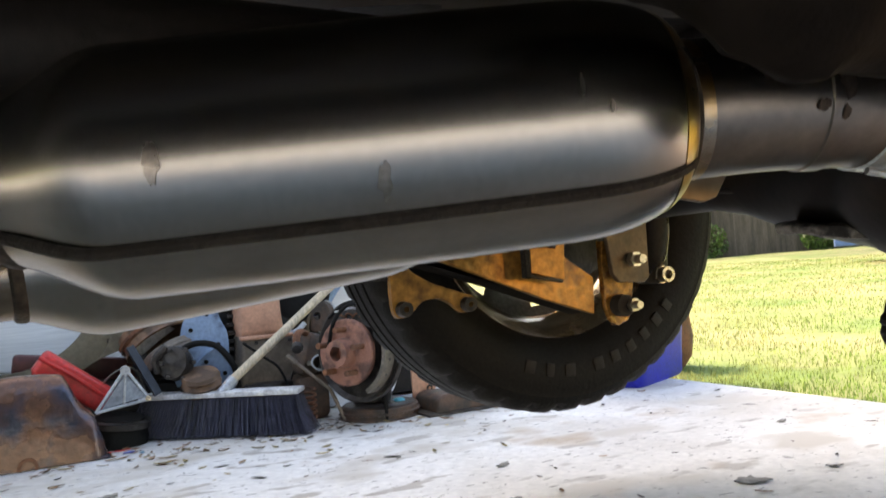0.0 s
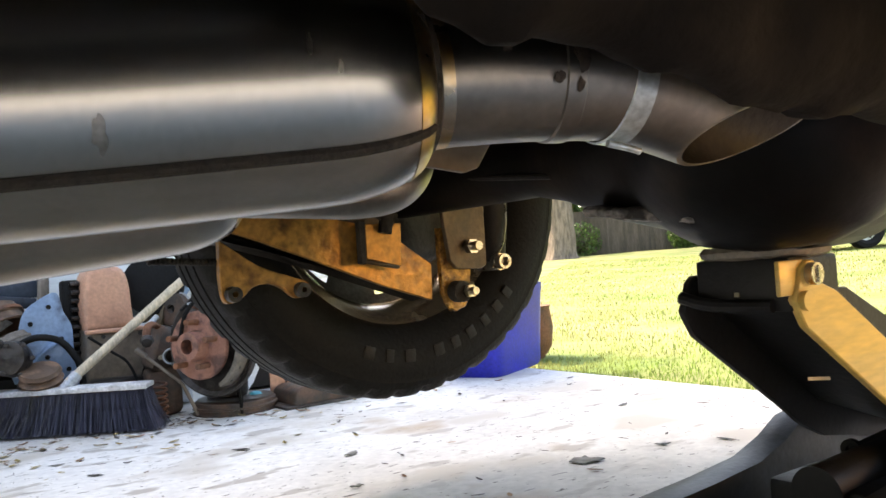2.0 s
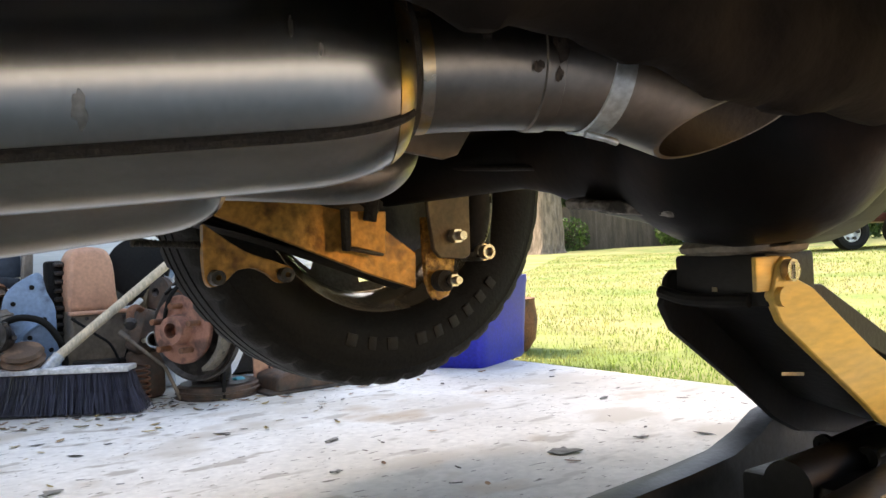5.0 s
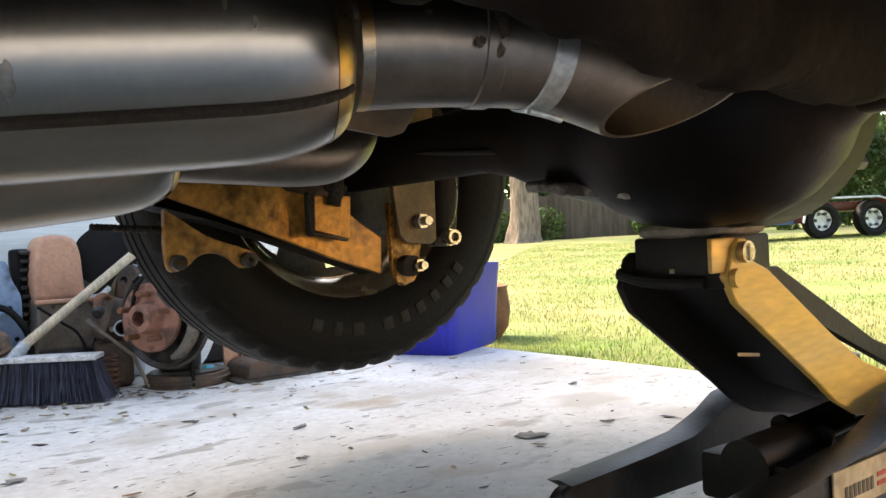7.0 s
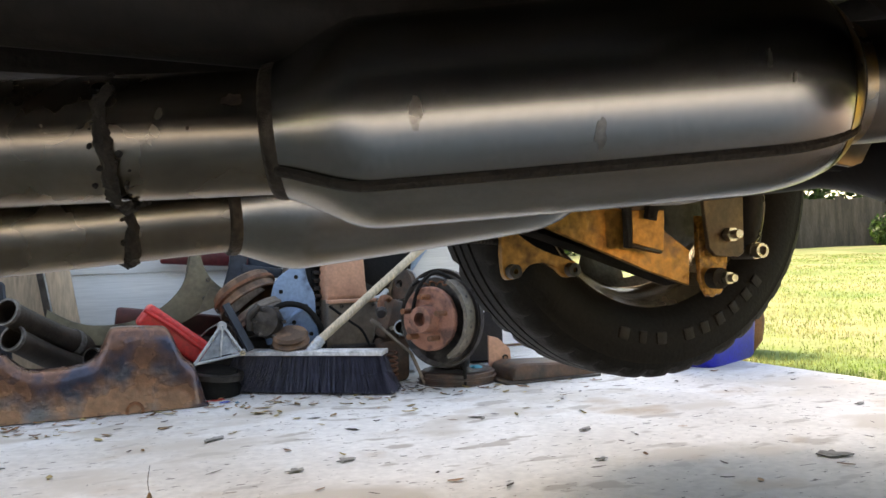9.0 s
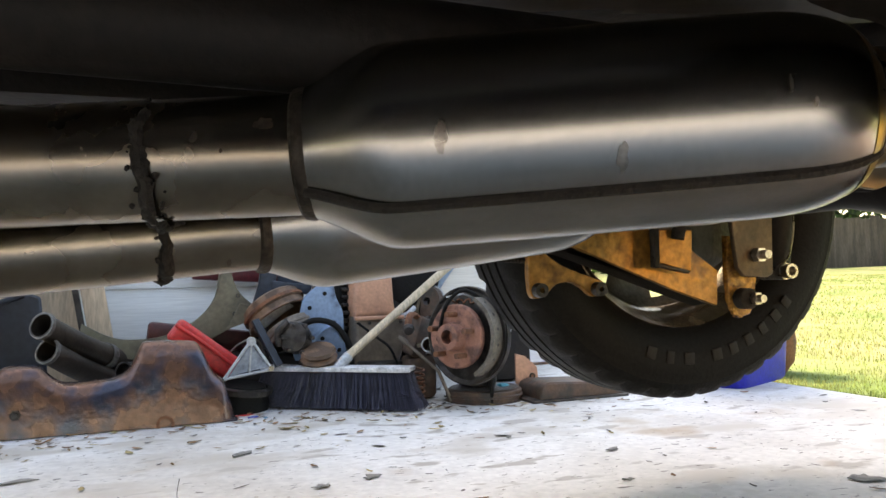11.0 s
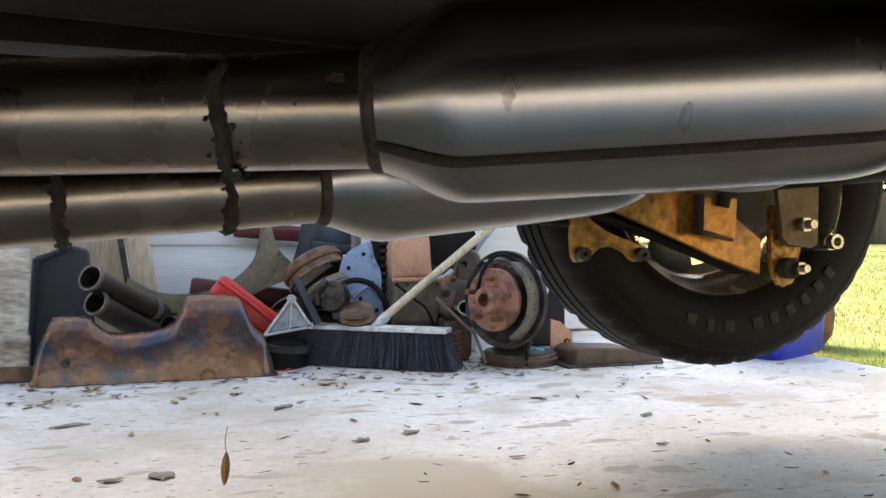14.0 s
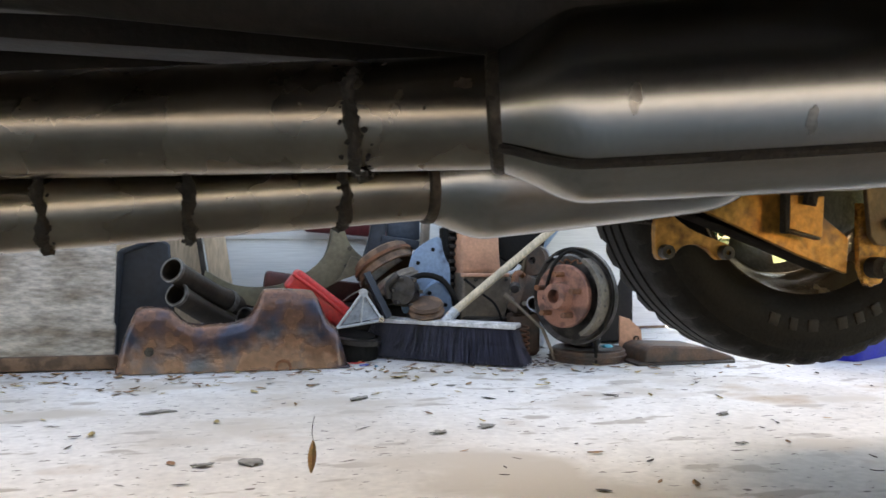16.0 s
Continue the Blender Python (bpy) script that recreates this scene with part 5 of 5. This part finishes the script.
# ---- leaves, flakes and grit on the slab ----
def flake(name, u, v, a, b, m, label, seed, ang=0.0, cat="paint flake"):
    rng = random.Random(seed)
    bm = bmesh.new()
    n = 15
    ring = []
    for i in range(n):
        t = 2 * math.pi * i / n
        k = 0.85 + 0.7 * noise.noise(Vector((math.cos(t) * 2.2, math.sin(t) * 2.2, seed * 3.1))) + rng.uniform(-0.2, 0.2)
        x, y = a * k * math.cos(t), b * k * math.sin(t)
        ring.append(bm.verts.new((u + x * math.cos(ang) - y * math.sin(ang), v + x * math.sin(ang) + y * math.cos(ang), 0.0012 + rng.uniform(0, 0.003))))
    f = bm.faces.new(ring)
    r = bmesh.ops.extrude_face_region(bm, geom=[f])
    bmesh.ops.translate(bm, vec=(0, 0, 0.002), verts=[e for e in r["geom"] if isinstance(e, bmesh.types.BMVert)])
    return solo(name, bm, m, label, cat, "flakes on the slab", smooth=False)


def leaf(u, v, z, length, width, ang, curl, stem=0.0):
    """Vertices and faces of one dry leaf."""
    vs, fs = [], []
    n = 6
    for i in range(n + 1):
        s = i / n
        w = width * math.sin(math.pi * min(1, s * 0.96 + 0.02)) ** 0.8
        for k in (-1, 0, 1):
            x, y = (s - 0.5) * length, k * w / 2
            vs.append((u + x * math.cos(ang) - y * math.sin(ang), v + x * math.sin(ang) + y * math.cos(ang), z + curl * (abs(k) * 0.5 + 2 * (s - 0.5) ** 2) * width))
    for i in range(n):
        for k in range(2):
            a = i * 3 + k
            fs.append((a, a + 1, a + 4, a + 3))
    return vs, fs


def scatter(name, count, area, size, m, label, seed, cat, curl=0.5, slim=(0.18, 0.5)):
    rng = random.Random(seed)
    vs, fs = [], []
    for _ in range(count):
        u, v = area(rng)
        L = rng.uniform(*size)
        a, b = leaf(u, v, 0.002, L, L * rng.uniform(*slim), rng.uniform(0, 6.28), rng.uniform(0.0, curl))
        fs.extend([tuple(i + len(vs) for i in f) for f in b])
        vs.extend(a)
    bm = bmesh.new()
    me = bpy.data.meshes.new("tmp")
    me.from_pydata(vs, [], fs)
    bm.from_mesh(me)
    bpy.data.meshes.remove(me)
    return solo(name, bm, m, label, cat, kind="stuff")


scatter("dry_leaves", 480, lambda r: (r.uniform(-1.6, 1.6), 2.42 - abs(r.gauss(0, 0.14)) - 0.25 * r.random()), (0.010, 0.036), leaf_m, "small dry brown leaves swept along the heap", 5, "leaves")
scatter("leaf_scatter", 46, lambda r: (r.uniform(-1.4, 2.0), r.uniform(0.5, 2.1)), (0.012, 0.035), leaf_m, "dry leaf scraps lying about the slab", 6, "leaves")
scatter("dark_scraps", 230, lambda r: (r.uniform(-1.6, 2.1), r.uniform(0.4, 2.35)), (0.005, 0.024), dark_bit, "dark twigs and bark scraps on the slab", 7, "debris")
scatter("flat_scraps", 90, lambda r: (r.uniform(-1.5, 2.1), r.uniform(0.55, 2.2)), (0.016, 0.045), dark_bit, "flat dark bark and leaf scraps on the slab", 21, "debris", 0.06, (0.10, 0.42))
scatter("heap_litter", 260, lambda r: (r.uniform(0.75, 1.45), 2.34 - abs(r.gauss(0, 0.12))), (0.010, 0.034), dark_bit, "dark leaf litter at the foot of the heap", 23, "leaves", 0.3)
yellow_leaf = mat("yellowed_leaf", (0.50, 0.38, 0.16), 0.7, 0, 0.7, 40, 200, 0.2, rnd=-0.4)
scatter("yellow_leaves", 90, lambda r: (r.uniform(-0.9, 1.3), 2.2 - abs(r.gauss(0, 0.28))), (0.014, 0.040), yellow_leaf, "yellowed leaves lying before the heap", 16, "leaves")
flake_grey = mat("grey_paint_flake", (0.20, 0.195, 0.18), 0.8, 0, 0.6, 30, 120, 0.3, second=(0.30, 0.29, 0.27))
for k, (u, v, a, b, g) in enumerate(((1.375, 0.986, 0.034, 0.024, -0.9), (0.082, 1.251, 0.029, 0.024, 0.3), (0.005, 1.253, 0.022, 0.010, 0.2), (0.451, 1.385, 0.018, 0.012, 0.2), (0.556, 1.413, 0.026, 0.012, 0.4), (0.988, 1.173, 0.016, 0.007, 0.0), (1.104, 1.41, 0.024, 0.008, 0.5), (1.564, 0.956, 0.016, 0.007, -0.4), (1.834, 1.31, 0.020, 0.008, 0.2), (0.35, 1.75, 0.030, 0.012, 0.6), (-0.10, 1.70, 0.040, 0.014, 0.3))):
    flake("paint_flake", u, v, a, b, flake_grey, "grey lifted paint flake on the slab", 11 + k, g)


flake("plastic_scrap", 0.445, 2.235, 0.016, 0.006, blue_light, "blue plastic scrap beside the bracket", 41, 0.3, "plastic scrap")
flake("plastic_scrap", 0.425, 2.285, 0.030, 0.006, red_plastic, "thin red plastic scrap under the bracket", 42, 0.1, "plastic scrap")
flake("plastic_scrap", 0.475, 2.21, 0.008, 0.005, mat("cyan_scrap", (0.12, 0.35, 0.5), 0.5), "pale blue plastic scrap beside the broom", 43, 0.8, "plastic scrap")


def upright_leaf():
    ob = thing("fallen_leaf", (0.178, 1.168, 0), "brown dry leaf standing on its tip on the slab", "leaf")
    bm = bmesh.new()
    n, prev = 8, None
    for i in range(n + 1):
        s = i / n
        w = 0.014 * math.sin(math.pi * (0.04 + 0.93 * s)) ** 0.7
        row = [bm.verts.new((0.178 + k * w / 2 + 0.003 * s, 1.168 + 0.003 * abs(k), 0.002 + 0.052 * s)) for k in (-1, 0, 1)]
        if prev:
            for k in range(2):
                bm.faces.new((prev[k], prev[k + 1], row[k + 1], row[k]))
        prev = row
    bmesh.ops.solidify(bm, geom=bm.faces[:], thickness=0.0006)
    part("blade", bm, leaf_m, ob)
    part("stem", sweep(spline([(0.181, 1.169, 0.052), (0.179, 1.170, 0.072), (0.183, 1.172, 0.094)], 4), 0.0006, 6), dark_bit, ob)


upright_leaf()


# ---- beyond the slab ----
def leaf_cloud(centres, count, size, seed):
    """Many small leaf faces round clump centres (u, v, z, radius)."""
    rng = random.Random(seed)
    vs, fs = [], []
    for _ in range(count):
        c = rng.choice(centres)
        d = Vector((rng.gauss(0, 1), rng.gauss(0, 1), rng.gauss(0, 0.8))).normalized() * c[3] * rng.uniform(0.35, 1.0) ** 0.5
        p = Vector(c[:3]) + d
        x = Vector((rng.gauss(0, 1), rng.gauss(0, 1), rng.gauss(0, 1))).normalized()
        y = x.cross(Vector((rng.gauss(0, 1), rng.gauss(0, 1), rng.gauss(0, 1)))).normalized()
        s = size * rng.uniform(0.5, 1.3)
        i = len(vs)
        vs.extend([tuple(p - x * s), tuple(p + y * s * 0.5), tuple(p + x * s), tuple(p - y * s * 0.5)])
        fs.append((i, i + 1, i + 2, i + 3))
    bm = bmesh.new()
    me = bpy.data.meshes.new("tmp")
    me.from_pydata(vs, [], fs)
    bm.from_mesh(me)
    bpy.data.meshes.remove(me)
    return bm


def gz(u, v):
    return ground_height(u, v)


def big_tree(u, v, r, h, seed, label):
    rng = random.Random(seed)
    ob = thing("tree", (u, v, gz(u, v)), label, "tree")
    z0 = gz(u, v) - 0.1
    bm = sweep(spline([(u, v, z0), (u, v, z0 + 0.35), (u + 0.05, v, z0 + 1.4), (u + 0.1, v + 0.1, z0 + h * 0.6), (u + 0.2, v, z0 + h)], 6), [r * k for k in (1.55, 1.42, 1.32, 1.24, 1.18, 1.12)] + [r * (1.08 - 0.45 * i / 18) for i in range(19)], 28)
    for q in bm.verts:
        a = math.atan2(q.co.y - v, q.co.x - u)
        low = max(0, 1 - (q.co.z - z0) / 1.2)
        k = 1 + 0.10 * math.sin(5 * a + seed) * (0.3 + low) + 0.05 * math.sin(13 * a)
        q.co.x, q.co.y = u + (q.co.x - u) * k, v + (q.co.y - v) * k
    part("trunk", jitter(bm, 0.04, 3), bark, ob, "grey-brown bark trunk with root flare")
    tops = []
    for i in range(7):
        a = 2 * math.pi * i / 7 + rng.uniform(-0.3, 0.3)
        e = Vector((u + math.cos(a) * h * 0.38, v + math.sin(a) * h * 0.38, z0 + h * rng.uniform(0.85, 1.25)))
        part("limb", sweep(spline([(u + 0.15, v, z0 + h * 0.7), (u + math.cos(a) * h * 0.15, v + math.sin(a) * h * 0.15, z0 + h * 0.9), tuple(e)], 4), [r * 0.4 * (1 - 0.09 * k) for k in range(9)], 10), bark, ob)
        tops.append((*e, h * 0.2))
    part("crown", leaf_cloud(tops + [(u, v, z0 + h * 1.2, h * 0.25)], 3500, 0.16, seed), foliage, ob, "crown of small green leaves", smooth=False)


big_tree(17.45, 18.0, 0.46, 7.0, 2, "large oak with a thick grey-brown trunk on the lawn")
big_tree(30.0, 12.5, 0.30, 6.0, 5, "green tree behind the hedge")
big_tree(27.0, 30.0, 0.35, 7.0, 7, "green tree at the far edge of the lawn")


def far_fence():
    a, b = Vector((17.5, 22.5, 0)), Vector((25.0, 13.6, 0))
    ob = thing("fence", (21, 18, 0.4), "grey-brown board fence at the end of the lawn", "fence")
    n = 46
    d = (b - a).normalized()
    ang = math.degrees(math.atan2(d.y, d.x))
    rng = random.Random(4)
    for i in range(n):
        p = a.lerp(b, i / n)
        h = 1.5 + rng.uniform(-0.06, 0.06)
        part("board", box((p.x, p.y, gz(p.x, p.y) + h / 2), (0.268, 0.025, h), 0.0, (0, rng.uniform(-0.4, 0.4), ang)), fence_m, ob, smooth=False)
    for z in (0.4, 1.2):
        c = a.lerp(b, 0.5)
        part("rail", box((c.x + 0.05, c.y + 0.05, gz(c.x, c.y) + z), ((b - a).length, 0.05, 0.09), 0.0, (0, 0, ang)), fence_m, ob, smooth=False)


far_fence()
rng = random.Random(12)
shrubs = []
for t in (0.02, 0.2, 0.32, 0.62, 0.86, 0.95):
    p = Vector((17.2, 21.8, 0)).lerp(Vector((24.2, 13.4, 0)), t)
    shrubs.append((p.x, p.y, gz(p.x, p.y) + 0.45, rng.uniform(0.5, 0.8)))
solo("shrubs", leaf_cloud(shrubs, 5200, 0.075, 13), foliage, "low green shrubs along the fence", "shrubs", kind="stuff", smooth=False)
hedge = [(19.5 + 0.9 * i, 10.6 - 0.62 * i + rng.uniform(-0.2, 0.2), 0.75 + 0.62 * j, 0.62) for i in range(14) for j in range(4)]
solo("ivy_hedge", leaf_cloud(hedge, 34000, 0.085, 14), foliage, "dense ivy-green hedge beside the trailer", "hedge", kind="stuff", smooth=False)
woods = []
for i in range(80):
    a = radians(-25 + 125 * i / 79)
    for j in range(4):
        r = 38 + rng.uniform(-3, 6)
        woods.append((r * math.cos(a), r * math.sin(a), 1.2 + 2.1 * j + rng.uniform(-0.6, 0.6), rng.uniform(1.6, 2.4)))
solo("far_woods", leaf_cloud(woods, 60000, 0.26, 15), foliage, "green woods beyond the lawn", "woods", kind="stuff", smooth=False)


def house_far():
    ob = thing("house", (38, 19, 0.5), "cream house with a terracotta roof beyond the hedge", "house")
    part("wall", box((38, 19, 1.9), (7, 6, 3.2), 0.02, (0, 0, -20)), wall_m, ob)
    bm = bmesh.new()
    pts = [(-4, -3.6, 3.3), (4, -3.6, 3.3), (4, 3.6, 3.3), (-4, 3.6, 3.3), (-4, 0, 5.2), (4, 0, 5.2)]
    q = [bm.verts.new(Matrix.Rotation(radians(-20), 4, "Z") @ Vector(p) + Vector((38, 19, 0))) for p in pts]
    for f in ((0, 1, 5, 4), (2, 3, 4, 5), (0, 4, 3), (1, 2, 5), (0, 3, 2, 1)):
        bm.faces.new([q[i] for i in f])
    part("roof", bm, roof_m, ob, smooth=False)


house_far()


def trailer():
    c = Vector((12.95, 6.14, 0))
    d = Vector((0.874, -0.486, 0))
    n = Vector((-0.486, -0.874, 0))      # towards the slab
    ang = math.degrees(math.atan2(d.y, d.x))
    z0 = 0.175
    ob = thing("car_trailer", (13.1, 6.06, z0), "two-axle car trailer with dark red and blue paint", "trailer")

    def at(s, o, z):
        p = c + d * s + n * o
        return (p.x, p.y, z0 + z)
    part("deck", box(at(0.3, -0.75, 0.46), (5.6, 1.5, 0.07), 0.01, (0, 0, ang)), trailer_m, ob)
    part("side_rail", box(at(0.3, 0.01, 0.50), (5.6, 0.05, 0.11), 0.008, (0, 0, ang)), trailer_m, ob)
    blue = part("front_rail", box(at(-1.9, 0.05, 0.30), (2.2, 0.05, 0.12), 0.008, (0, 0, ang)), trailer_blue, ob, "blue front rail")
    for s in (-1.75, -1.25):
        part("reflector", box(at(s, 0.08, 0.31), (0.22, 0.01, 0.06), 0.0, (0, 0, ang)), siding_m, blue)
    # double fender
    prof = [(-0.80, 0.25), (-0.76, 0.42), (-0.64, 0.56), (-0.45, 0.61), (0.45, 0.61), (0.64, 0.56), (0.78, 0.42), (0.82, 0.25)]
    bm = bmesh.new()
    a = [bm.verts.new(at(s, 0.06, z)) for s, z in prof]
    b = [bm.verts.new(at(s, 0.33, z)) for s, z in prof]
    for i in range(len(prof) - 1):
        bm.faces.new((a[i], a[i + 1], b[i + 1], b[i]))
    bmesh.ops.solidify(bm, geom=bm.faces[:], thickness=0.02)
    part("fender", bm, trailer_m, ob)
    part("fender_edge", sweep([at(s, 0.33, z) for s, z in prof], 0.018, 8), grey_metal, ob)
    for s in (-0.42, 0.44):
        w = part("wheel", lathe([(0.0, 0.10), (0.10, 0.11), (0.12, 0.16), (0.155, 0.16), (0.165, 0.10), (0.0, 0.05)], at(s, 0.06, 0.28), n, 32), grey_metal, ob, "pale spoked wheel")
        part("tyre", lathe([(0.16, 0.19), (0.21, 0.215), (0.265, 0.205), (0.28, 0.17), (0.28, 0.06), (0.26, 0.02), (0.16, 0.04)], at(s, 0.06, 0.28), n, 40), rubber, w)
        for k in range(6):
            e = 2 * math.pi * k / 6
            p = Vector(at(s, 0.06 + 0.13, 0.28)) + d * 0.115 * math.cos(e) + Vector((0, 0, 0.115 * math.sin(e)))
            part("wheel_slot", sweep([p, p + n * 0.035], 0.028, 10), iron, w)


trailer()
